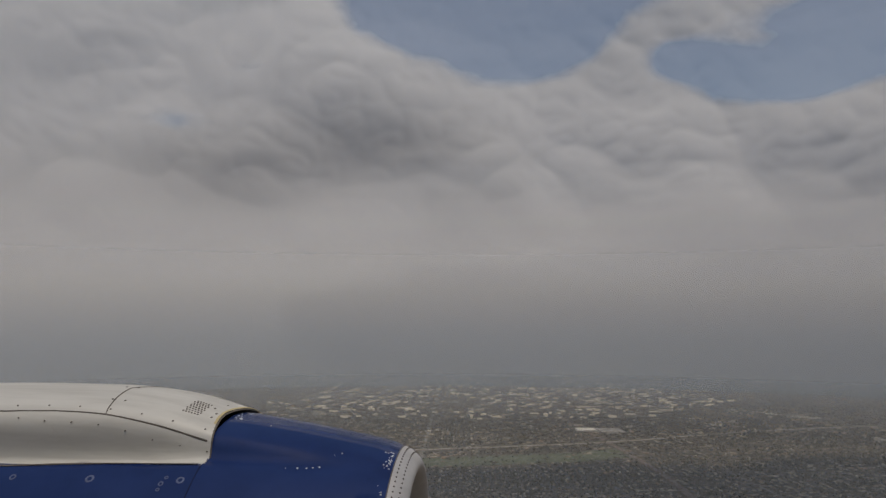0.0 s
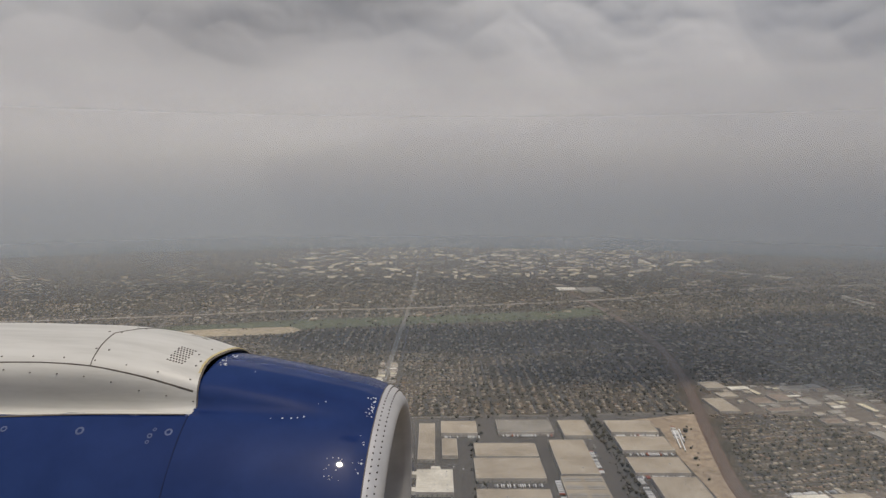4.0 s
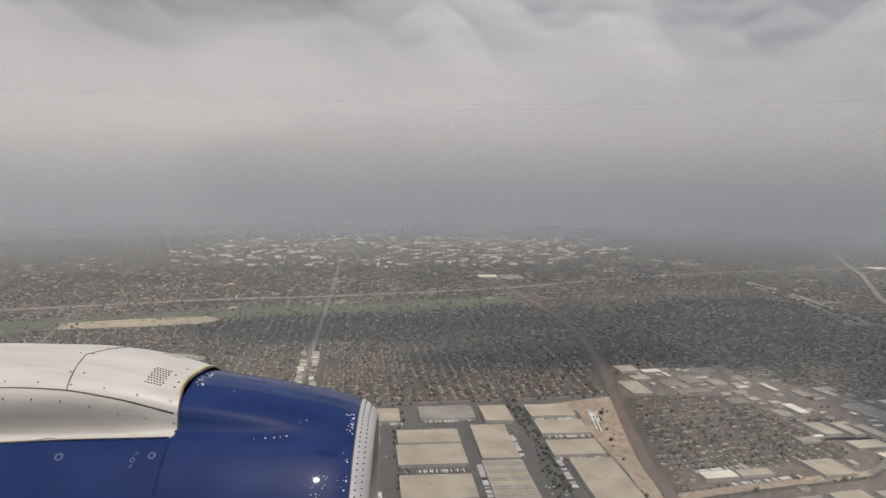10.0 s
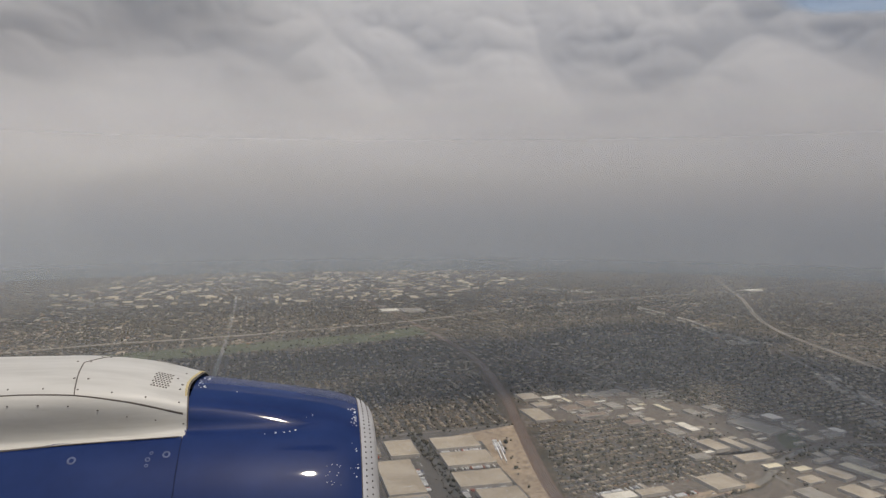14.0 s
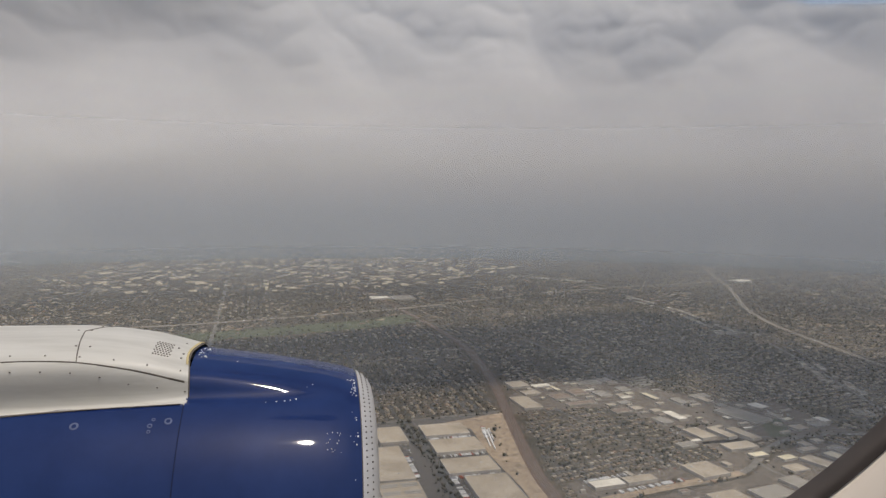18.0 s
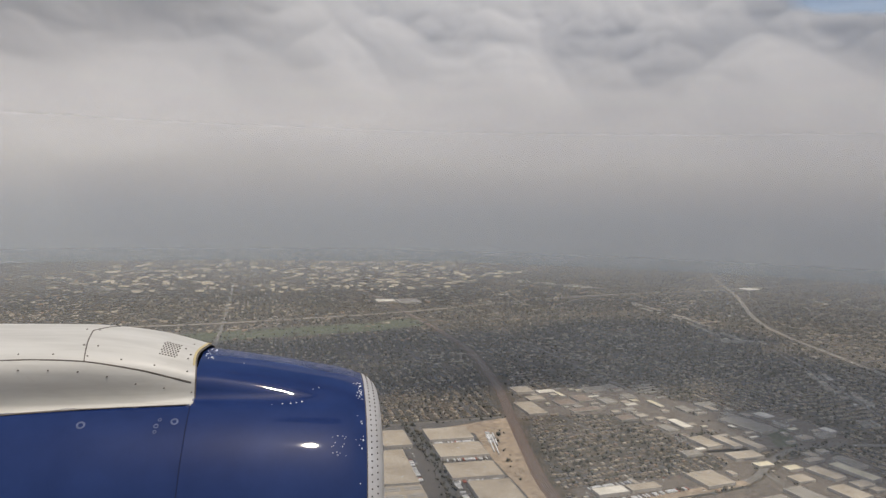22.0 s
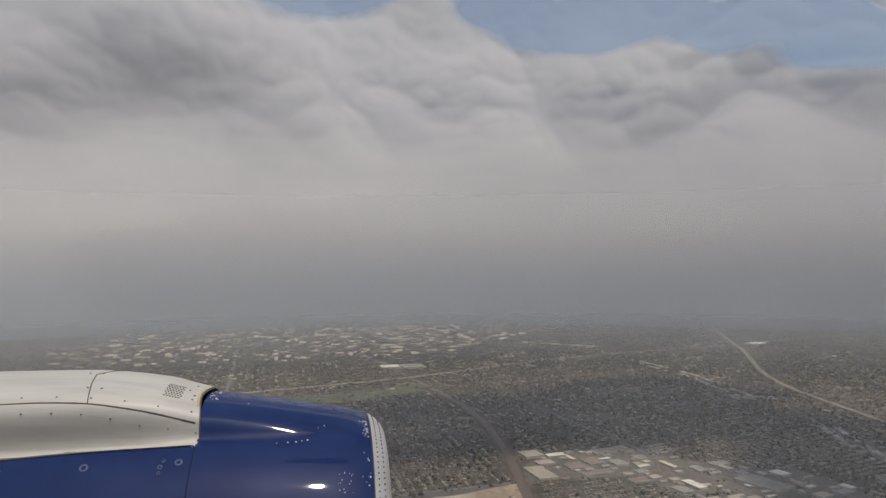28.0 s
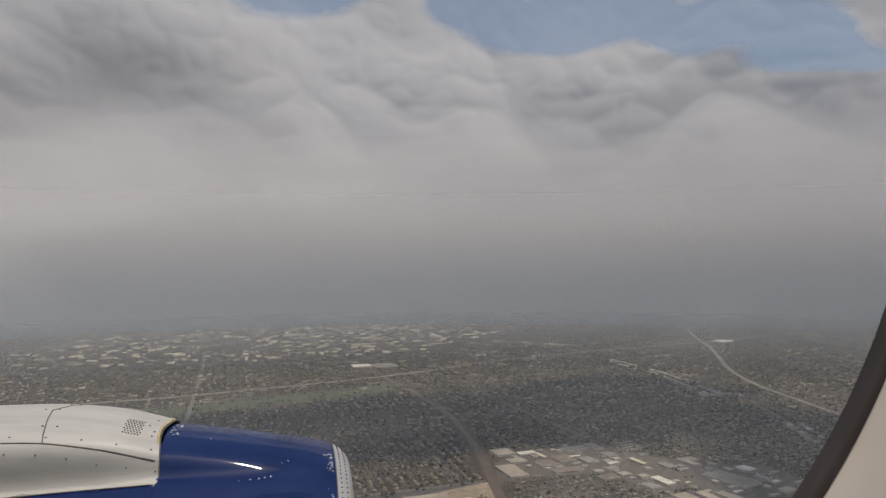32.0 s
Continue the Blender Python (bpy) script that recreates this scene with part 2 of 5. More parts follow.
def scatter(name, base_v, base_f, base_m, place, size, turn, mats, jitter=0.0, seed=1):
    """One mesh of many small pieces: base shape, places (n,3), sizes (n,3), turns about z (n,)."""
    rng = np.random.default_rng(seed)
    base_v = np.asarray(base_v, float)
    n, k = len(place), len(base_v)
    v = base_v[None] * size[:, None, :]
    if jitter:
        v = v * (1 + jitter * (rng.random((n, k, 1)) - 0.5))
    c, s = np.cos(turn)[:, None], np.sin(turn)[:, None]
    v = np.stack([v[..., 0] * c - v[..., 1] * s, v[..., 0] * s + v[..., 1] * c, v[..., 2]], -1) + place[:, None, :]
    counts = np.array([len(f) for f in base_f])
    flat = np.concatenate([np.array(f) for f in base_f])
    loops = (flat[None] + (np.arange(n) * k)[:, None]).ravel()
    totals = np.tile(counts, n)
    starts = np.concatenate([[0], np.cumsum(totals)[:-1]])
    me = bpy.data.meshes.new(name)
    me.vertices.add(n * k)
    me.vertices.foreach_set("co", v.ravel())
    me.loops.add(len(loops))
    me.loops.foreach_set("vertex_index", loops.astype(np.int32))
    me.polygons.add(len(totals))
    me.polygons.foreach_set("loop_start", starts.astype(np.int32))
    me.polygons.foreach_set("material_index", np.tile(np.array(base_m, np.int32), n))
    for m in mats:
        me.materials.append(m)
    me.update(calc_edges=True)
    me.validate()
    return new(name, me)


def ribbon(name, pts, width, z, mat, label, category="road", edge=0.0):
    """A strip along a line of points on the ground, a real slab with a kerb's depth."""
    p = [Vector((*q, 0)) for q in pts]
    bm = bmesh.new()
    rows = []
    for i, q in enumerate(p):
        d = (p[min(i + 1, len(p) - 1)] - p[max(i - 1, 0)]).normalized()
        n = Vector((-d.y, d.x, 0))
        rows.append([bm.verts.new(q + n * (width / 2) * s + Vector((0, 0, zz))) for s, zz in ((1, -0.3), (1, z), (-1, z), (-1, -0.3))])
    for a, b in zip(rows, rows[1:]):
        for i in range(3):
            bm.faces.new((a[i], a[i + 1], b[i + 1], b[i]))
    bmesh.ops.recalc_face_normals(bm, faces=bm.faces)
    return tagged(mesh_object(name, bm, mat), label, category, kind="structure")


def patch(name, pts, z, mat, label, category="ground"):
    """A flat polygon laid on the ground."""
    bm = bmesh.new()
    top = [bm.verts.new((x, y, z)) for x, y in pts]
    low = [bm.verts.new((x, y, -0.3)) for x, y in pts]
    bm.faces.new(top)
    for i in range(len(pts)):
        j = (i + 1) % len(pts)
        bm.faces.new((low[i], low[j], top[j], top[i]))
    bmesh.ops.recalc_face_normals(bm, faces=bm.faces)
    return tagged(mesh_object(name, bm, mat), label, category, kind="structure")


def smooth_line(pts, step=4):
    """Catmull-Rom through the points."""
    out = []
    for i in range(len(pts) - 1):
        a, b, c, d = (np.array(pts[max(0, min(len(pts) - 1, j))], float) for j in (i - 1, i, i + 1, i + 2))
        for k in range(step):
            u = k / step
            out.append(tuple(0.5 * (2 * b + (c - a) * u + (2 * a - 5 * b + 4 * c - d) * u**2 + (3 * b - a - 3 * c + d) * u**3)))
    return out + [tuple(pts[-1])]


# ---- plan ----
ARTERY = [(160, -420), (215, -20), (262, 300), (289, 501), (297, 559), (321, 717), (342, 869), (382, 1140), (415, 1363), (453, 1609), (520, 2100), (600, 2700), (690, 3400)]
CROSS_N = [(-700, 962), (-200, 915), (243, 879), (345, 868), (495, 858), (649, 847), (757, 840)]
CROSS_S = [(-300, 600), (60, 566), (225, 542), (285, 528), (381, 520), (482, 516), (569, 526), (657, 542), (760, 548), (900, 551), (989, 598), (1048, 616), (1113, 608), (1215, 570)]
RAIL = [(490, -420), (560, -20), (610, 250), (640, 400), (664, 503), (680, 560), (693, 620), (721, 708), (763, 831), (819, 995), (875, 1219), (898, 1481), (905, 1900), (915, 2600)]
RIVER = [(420, -420), (720, -90), (940, 150), (1110, 265), (1235, 347), (1271, 374), (1317, 415), (1365, 471), (1398, 527), (1440, 627), (1478, 740), (1507, 845), (1536, 933), (1567, 1020), (1614, 1155), (1677, 1291), (1768, 1430), (1890, 1585), (2010, 1740), (2110, 1890), (2300, 2160), (2700, 2700), (3200, 3350)]
ART_B = [(1060, 320), (1159, 480), (1213, 567), (1280, 690), (1390, 893), (1480, 1080)]
ST_B = [(944, 500), (944, 565), (1000, 650), (1011, 727), (1009, 907), (1015, 1100), (1030, 1400)]
FWY_N = [(-900, 1560), (-200, 1590), (204, 1640), (453, 1640), (900, 1690), (1300, 1800), (1626, 1852), (1957, 1862), (2331, 1895), (3200, 1990)]
WASH = [(-700, 1290), (-276, 1385), (-58, 1440), (204, 1480), (480, 1500), (760, 1520), (900, 1560)]
AVE_L = [(-62, 880), (-60, 962), (-54, 1123), (-56, 1370), (-64, 1569)]
ART_D = [(1536, 933), (1760, 960), (2027, 884), (2300, 800), (2600, 700), (3200, 500)]

# flat-roofed buildings: centre, width, depth, height, turn, roof, kind
SHEDS = [
    (445, 811, 43, 43, 4.6, -7, R_TAN), (402, 774, 19, 116, 3.6, -7, R_TAN), (425, 749, 17, 52, 4.0, -7, R_TAN),
    (397, 659, 37, 56, 4.6, -7, R_WHITE), (388, 571, 42, 66, 4.6, -6, R_WHITE), (524, 805, 66, 43, 4.8, -7, R_GREY),
    (485, 731, 69, 40, 4.8, -7, R_TAN), (477, 680, 71, 54, 5.0, -7, R_TAN), (466, 603, 71, 52, 4.8, -8, R_TAN),
    (458, 550, 69, 40, 4.6, -8, R_GREY), (583, 791, 34, 55, 4.8, -7, R_TAN), (553, 703, 40, 98, 5.0, -8, R_TAN),
    (536, 589, 42, 122, 5.0, -8, R_TAN), (652, 788, 56, 42, 4.6, -7, R_TAN), (645, 731, 58, 44, 4.6, -8, R_TAN),
    (634, 669, 57, 43, 4.6, -8, R_TAN), (630, 588, 46, 97, 5.0, -8, R_TAN),
    (360, 826, 11, 20, 2.6, -7, R_TAN), (277, 793, 21, 25, 3.0, -7, R_YELLOW), (299, 700, 10, 18, 2.6, -7, R_GREY),
    (746, 574, 36, 17, 4.0, -3, R_WHITE), (786, 573, 36, 15, 3.4, -3, R_TAN), (868, 567, 36, 38, 4.2, 0, R_TAN),
    (806, 857, 28, 56, 3.8, -4, R_TAN), (840, 948, 30, 32, 3.6, -2, R_TAN),
    (966, 735, 15, 37, 3.6, 0, R_WHITE), (938, 725, 17, 25, 3.2, 3, R_GREY), (946, 665, 23, 37, 4.0, 2, R_TAN),
    (975, 659, 14, 40, 3.8, 2, R_TAN), (998, 646, 15, 44, 3.8, 3, R_TAN), (960, 613, 40, 21, 3.8, -3, R_TAN),
    (960, 584, 22, 12, 3.0, -3, R_YELLOW), (1107, 730, 20, 24, 3.4, 6, R_WHITE),
    (1053, 704, 37, 66, 3.8, 10, R_GREY), (1042, 533, 17, 53, 3.6, 6, R_YELLOW), (1006, 540, 20, 36, 3.6, 9, R_TAN),
    (1063, 556, 17, 34, 3.6, 3, R_GREY), (995, 824, 9, 34, 3.0, 0, R_YELLOW),
    (1850, 372, 56, 18, 3.6, -24, R_WHITE), (1881, 33, 29, 13, 3.6, -4, R_WHITE), (1881, 227, 10, 32, 3.0, -8, R_YELLOW),
    (2165, 1846, 60, 44, 5.0, 5, R_WHITE), (2027, 884, 26, 16, 3.6, -10, R_WHITE), (2005, 925, 40, 14, 3.2, -20, R_YELLOW),
    (1236, 534, 12, 44, 3.2, -27, R_GREY), (1252, 512, 16, 50, 3.2, -27, R_TAN), (1159, 430, 26, 30, 2.8, -27, R_TAN),
    (2719, 814, 60, 18, 4.5, -10, R_WHITE), (2560, 930, 40, 18, 4.5, -10, R_GREY), (2850, 980, 50, 20, 4.5, -10, R_GREY),
    (2489, 985, 34, 14, 4.0, -10, R_TAN), (2950, 760, 40, 16, 4.0, -10, R_TAN),
    (905, 1868, 50, 46, 4.5, -5, R_WHITE), (965, 1850, 60, 60, 4.5, -5, R_GREY),
    (2440, 658, 30, 10, 4.0, -12, R_WHITE), (2845, 1182, 50, 22, 4.5, -12, R_GREY), (3370, 711, 50, 20, 5.0, -12, R_TAN), (3490, 1060, 60, 18, 5.0, -12, R_WHITE), (3500, 960, 50, 18, 5.0, -12, R_GREY), (2023, 521, 26, 12, 3.4, -24, R_WHITE), (1920, 403, 34, 10, 3.2, -24, R_YELLOW), (2170, 1168, 44, 16, 3.4, -12, R_YELLOW), (2351, 595, 30, 18, 3.6, -12, R_WHITE),
    # near row along the southern road
    (332, 486, 22, 36, 3.6, -7, R_GREY), (362, 482, 26, 40, 3.8, -7, R_GREY), (402, 478, 36, 44, 4.2, -7, R_TAN),
    (448, 476, 40, 48, 4.4, -7, R_GREY), (500, 470, 44, 56, 4.4, -7, R_TAN), (546, 482, 22, 50, 4.0, -7, R_TAN),
    (612, 480, 56, 60, 4.6, -7, R_TAN),
    (795, 500, 30, 26, 3.6, 0, R_GREY), (840, 498, 36, 34, 3.8, 0, R_TAN), (890, 496, 40, 26, 3.6, 0, R_GREY), (935, 500, 24, 40, 3.6, 2, R_GREY),
    (985, 492, 26, 34, 3.6, 4, R_TAN), (905, 640, 24, 14, 3.0, 0, R_GREY), (912, 780, 26, 18, 3.0, 0, R_BROWN),
    (838, 902, 26, 20, 3.0, 0, R_TAN), (870, 870, 30, 24, 3.0, 0, R_BROWN), (905, 880, 26, 30, 3.0, 0, R_BROWN), (880, 830, 46, 14, 3.0, 0, R_BROWN),
    (935, 860, 20, 26, 3.0, 0, R_GREY), (872, 930, 30, 16, 3.0, 0, R_WHITE), (950, 920, 40, 20, 3.0, 0, R_GREY), (980, 870, 18, 22, 3.0, 0, R_GREY),
    (1020, 790, 16, 26, 3.0, 0, R_GREY), (1065, 800, 30, 16, 3.0, 0, R_GREY), (1085, 640, 20, 16, 3.0, 3, R_TAN), (1120, 640, 24, 14, 3.0, 3, R_GREY),
]
SPECIAL = {3: "store", 4: "speckled", 12: "solar"}


def rect_mask(x, y, cx, cy, w, d, deg, pad):
    c, s = math.cos(radians(deg)), math.sin(radians(deg))
    u, v = (x - cx) * c + (y - cy) * s, -(x - cx) * s + (y - cy) * c
    return (abs(u) < w / 2 + pad) & (abs(v) < d / 2 + pad)


def near_line(x, y, pts, half):
    hit = np.zeros(x.shape, bool)
    for (ax, ay), (bx, by) in zip(pts, pts[1:]):
        dx, dy = bx - ax, by - ay
        u = np.clip(((x - ax) * dx + (y - ay) * dy) / (dx * dx + dy * dy), 0, 1)
        hit |= (x - ax - u * dx) ** 2 + (y - ay - u * dy) ** 2 < half * half
    return hit


def in_poly(x, y, poly):
    inside = np.zeros(x.shape, bool)
    for (ax, ay), (bx, by) in zip(poly, poly[1:] + poly[:1]):
        cross = (ay > y) != (by > y)
        inside ^= cross & (x < (bx - ax) * (y - ay) / (by - ay + 1e-9) + ax)
    return inside


INDUSTRY = [(322, 862), (322, 700), (300, 528), (285, 440), (640, 430), (660, 540), (715, 700), (760, 838)]
YARDS_B = [(700, 545), (900, 553), (985, 600), (985, 640), (930, 645), (925, 600), (905, 590), (712, 596)]
WORKS_B = [(925, 640), (1030, 620), (1140, 610), (1150, 740), (1080, 770), (1030, 850), (990, 940), (870, 950), (800, 900), (770, 830), (820, 828), (925, 800)]
NEAR_B = [(670, 300), (672, 530), (900, 540), (1000, 585), (1060, 600), (1095, 560), (1010, 440), (900, 300)]
FIELD_A = [(-25, 1012), (63, 976), (82, 866), (-11, 888), (-30, 940)]
FIELD_B = [(89, 1146), (140, 1150), (190, 1060), (155, 1010), (87, 1061)]
CAMPUS_B = [(120, 1165), (195, 1180), (235, 1060), (200, 1045), (150, 1110)]
FIELD_C = [(1620, 262), (1690, 285), (1754, 259), (1750, 192), (1671, 165), (1600, 205)]
CAMPUS_C = [(1600, 300), (1640, 330), (1770, 315), (1780, 290), (1690, 285), (1620, 262)]
PARK_B = [(1059, 680), (1098, 684), (1054, 620), (1026, 630)]
DIRTLAND = [(600, 812), (757, 836), (745, 790), (715, 705), (690, 620), (668, 545), (650, 540), (662, 600), (672, 700), (690, 790), (640, 815)]
TANLAND = [(-60, 1385), (83, 1386), (203, 1392), (225, 1425), (203, 1461), (60, 1455), (-52, 1440)]
FARWORKS = [(130, 2150), (1150, 2060), (1700, 2500), (1650, 3300), (200, 3050), (0, 2500)]


def fill(poly, n, wide, seed, deg, roofs):
    """Small flat-roofed buildings set at random inside a polygon, clear of roads and of one another."""
    r = random.Random(seed)
    xs, ys = [q[0] for q in poly], [q[1] for q in poly]
    for _ in range(n):
        w, d = r.uniform(*wide), r.uniform(*wide) * r.choice((0.5, 0.8, 1.4))
        x, y = r.uniform(min(xs), max(xs)), r.uniform(min(ys), max(ys))
        ax, ay = np.array([x]), np.array([y])
        if not in_poly(ax, ay, poly)[0]:
            continue
        reach_ = math.hypot(w, d) / 2 + 1.5
        if any(near_line(ax, ay, line, reach_ + 5)[0] for line in (ARTERY, CROSS_N, CROSS_S, RAIL, RIVER, ART_B, ST_B, ART_D)):
            continue
        if any(math.hypot(x - q[0], y - q[1]) < reach_ * 0.8 + min(q[2], q[3]) * 0.5 for q in SHEDS) or any(rect_mask(ax, ay, q[0], q[1], q[2], q[3], q[5], reach_ * 0.75)[0] for q in SHEDS):
            continue
        SHEDS.append((round(x, 1), round(y, 1), round(w, 1), round(d, 1), round(r.uniform(2.2, 3.6), 1), deg + r.uniform(-2, 2), r.choice(roofs)))


FAR_SHOPS = []


def row_of_shops(pts, gap, seed, deg, side=9):
    """Shops in a row along a line."""
    r = random.Random(seed)
    for (ax, ay), (bx, by) in zip(pts, pts[1:]):
        length = math.hypot(bx - ax, by - ay)
        u = gap / 2
        while u < length:
            for way in (-1, 1):
                if r.random() > 0.7:
                    continue
                s = way * side * r.uniform(0.8, 1.3)
                dx, dy = (bx - ax) / length, (by - ay) / length
                (SHEDS if ax < 1600 else FAR_SHOPS).append((round(ax + dx * u - dy * s, 1), round(ay + dy * u + dx * s, 1), round(r.uniform(7, 15), 1), round(r.uniform(6, 11), 1), round(r.uniform(2.2, 3.2), 1), math.degrees(math.atan2(dy, dx)) + r.uniform(-3, 3), r.choice((R_WHITE, R_TAN, R_YELLOW, R_TAN, R_GREY, R_BROWN))))
            u += gap * r.uniform(0.6, 1.0)


MIXED = (R_TAN, R_GREY, R_TAN, R_BROWN, R_WHITE, R_TAN, R_YELLOW)
fill(WORKS_B, 420, (7, 20), 11, 2, MIXED)
fill(NEAR_B, 260, (9, 26), 12, 1, (R_TAN, R_TAN, R_GREY, R_BROWN, R_YELLOW))
fill(YARDS_B, 60, (5, 10), 13, 0, MIXED)
fill([(330, 850), (388, 842), (375, 690), (335, 697)], 14, (7, 11), 14, -7, (R_TAN, R_GREY))
fill([(238, 868), (330, 856), (312, 720), (296, 600), (238, 600)], 40, (5, 12), 15, -7, MIXED)
fill([(250, 540), (295, 530), (280, 460), (240, 470)], 20, (6, 14), 16, -7, MIXED)
row_of_shops([(352, 880), (382, 1140)], 13, 17, -7)
row_of_shops([(1573, 1695), (1545, 1428), (1473, 1172)], 22, 18, 0, 12)
row_of_shops([(1437, 1181), (1514, 1133)], 14, 19, 0)
row_of_shops([(2155, 1210), (2088, 1022), (2063, 886), (1979, 708)], 22, 20, 0, 12)
row_of_shops([(1804, 884), (1979, 924), (2046, 903)], 20, 21, 0, 12)
row_of_shops([(1979, 635), (1972, 512), (1925, 394)], 24, 22, 0, 12)
row_of_shops([(1946, 375), (1932, 272), (1916, 213), (1861, 108), (1884, 36)], 22, 23, 0, 10)
row_of_shops([(1910, 366), (2003, 357), (2129, 311)], 24, 24, 0, 12)
row_of_shops([(2083, 165), (2124, 114)], 12, 25, 0, 8)
row_of_shops([(2584, 1135), (2510, 956)], 26, 26, 0, 14)
row_of_shops([(2684, 910), (2796, 797)], 26, 27, 0, 14)
row_of_shops([(2421, 691), (2485, 654)], 16, 28, 0, 8)
row_of_shops([(1480, 2217), (1566, 2128), (1648, 2002)], 22, 29, 0, 12)
row_of_shops([(1290, 717), (1390, 893)], 20, 30, 0, 12)


def kept_clear(x, y):
    bad = near_line(x, y, ARTERY, 9) | near_line(x, y, CROSS_N, 7) | near_line(x, y, CROSS_S, 8) | near_line(x, y, RAIL, 15) | near_line(x, y, RIVER, 17)
    bad |= near_line(x, y, ART_B, 8) | near_line(x, y, ST_B, 6) | near_line(x, y, FWY_N, 17) | near_line(x, y, WASH, 50) | near_line(x, y, AVE_L, 6) | near_line(x, y, ART_D, 5)
    for poly in (INDUSTRY, YARDS_B, WORKS_B, NEAR_B, FIELD_A, FIELD_B, CAMPUS_B, FIELD_C, CAMPUS_C, DIRTLAND, TANLAND, FARWORKS, PARK_B):
        bad |= in_poly(x, y, poly)
    for cx, cy, w, d, h, a, _ in SHEDS + FAR_SHOPS:
        bad |= rect_mask(x, y, cx, cy, w, d, a, 4)
    return bad


# ---- ground and roads ----
bm = bmesh.new()
N = 48
grid = [[bm.verts.new((480 + 9000 * (i / N * 2 - 1), 800 + 9000 * (j / N * 2 - 1), 0)) for j in range(N + 1)] for i in range(N + 1)]
for i in range(N):
    for j in range(N):
        bm.faces.new((grid[i][j], grid[i + 1][j], grid[i + 1][j + 1], grid[i][j + 1]))
tagged(mesh_object("ground", bm, M_GROUND), "dry suburban plain of yards, lawns and bare earth", "ground", kind="structure")

patch("industrial_yard", INDUSTRY, 0.04, M_YARD, "worn grey asphalt yards between large warehouses", "yard")
patch("truck_yard", YARDS_B, 0.04, M_TANYARD, "paved truck yard beside the railway", "yard")
patch("works_yard", WORKS_B, 0.04, M_TANYARD, "paved yards among workshops", "yard")
patch("works_yard", NEAR_B, 0.04, M_TANYARD, "paved yards among low industrial sheds", "yard")
patch("dirt_land", DIRTLAND, 0.08, M_DIRT, "bare tan dirt with tyre tracks beside the railway", "dirt")
patch("dry_grassland", TANLAND, 0.05, M_TAN, "dry yellow grass along the wash", "grass")
patch("sports_field", FIELD_A, 0.05, M_GRASS, "green school playing field", "field")
patch("sports_field", FIELD_B, 0.05, M_GRASS, "green field with ball diamonds", "field")
patch("sports_field", FIELD_C, 0.05, M_GRASS, "dark green school playing field", "field")
patch("sports_field", PARK_B, 0.1, M_GRASS, "dark green lawn beside workshops", "field")
patch("school_yard", CAMPUS_B, 0.05, M_YARD, "paved school yard", "yard")
patch("school_yard", CAMPUS_C, 0.05, M_TANYARD, "paved school yard among classroom rows", "yard")
patch("parking_lot", [(335, 655), (385, 648), (372, 535), (304, 540), (316, 640)], 0.09, M_LOT, "large dark asphalt car park beside the stores", "parking lot")
patch("parking_lot", [(345, 840), (388, 835), (380, 690), (333, 697)], 0.09, M_LOT, "dark asphalt car park with rows of cars", "parking lot")

ribbon("avenue", smooth_line(AVE_L), 6, 0.12, M_ARTERY, "pale avenue between housing tracts")
ribbon("wash", WASH, 92, 0.03, M_GRASS, "grassy flood channel", "channel")
ribbon("avenue", smooth_line(ARTERY), 9, 0.14, M_ARTERY, "wide straight avenue of pale worn asphalt")
ribbon("avenue", smooth_line(CROSS_N), 6, 0.12, M_ARTERY, "tan cross street along the warehouse district")
ribbon("avenue", smooth_line(CROSS_S), 9, 0.16, M_ARTERY, "curving avenue south of the warehouses")
ribbon("dirt_road", smooth_line([(566, 523), (610, 532), (657, 541), (760, 548), (905, 552)]), 13, 0.2, M_DIRT, "wide tan dirt-edged road by the railway")
ribbon("avenue", smooth_line(ART_B), 6, 0.14, M_ARTERY, "worn asphalt avenue between housing tracts")
ribbon("street", smooth_line(ST_B), 5, 0.13, M_ARTERY, "street between workshops")
ribbon("avenue", smooth_line(ART_D), 4, 0.12, M_ROAD, "avenue with shops along it")
ribbon("railway_bed", smooth_line(RAIL), 14, 0.5, M_RAIL, "dark brown ballast bed of a railway", "railway")
ribbon("freeway", smooth_line(RIVER, 6), 11.5, 1.2, M_CONCRETE, "winding pale concrete freeway with two carriageways", "freeway")
ribbon("freeway", smooth_line(FWY_N), 13, 1.0, M_CONCRETE, "pale concrete freeway crossing the plain", "freeway")
ribbon("freeway", smooth_line([(2560, 1690), (2840, 1700), (3340, 1775), (3900, 2060), (4537, 2397)]), 16, 1.0, M_CONCRETE, "distant pale freeway fading into the haze", "freeway")
ribbon("freeway", smooth_line([(3300, 2030), (3837, 2290), (4500, 2660)]), 16, 1.4, M_CONCRETE, "distant pale freeway fading into the haze", "freeway")
for k in (-3.4, -0.9, 1.4, 3.9):
    ribbon("rail", [(x + k, y) for x, y in smooth_line(RAIL)], 0.35, 0.75, M_STEEL, "rusty steel rail on the ballast", "rail")
ribbon("median", smooth_line(RIVER, 6), 0.7, 1.6, M_YARD, "dark median barrier of the freeway", "barrier")
ribbon("street", [(470, 858), (456, 760), (437, 615), (422, 518)], 5, 0.12, M_ROAD, "access street between warehouse rows")
ribbon("street", [(619, 848), (612, 760), (599, 670), (574, 530)], 5, 0.12, M_ROAD, "tree lined access street between warehouse rows")


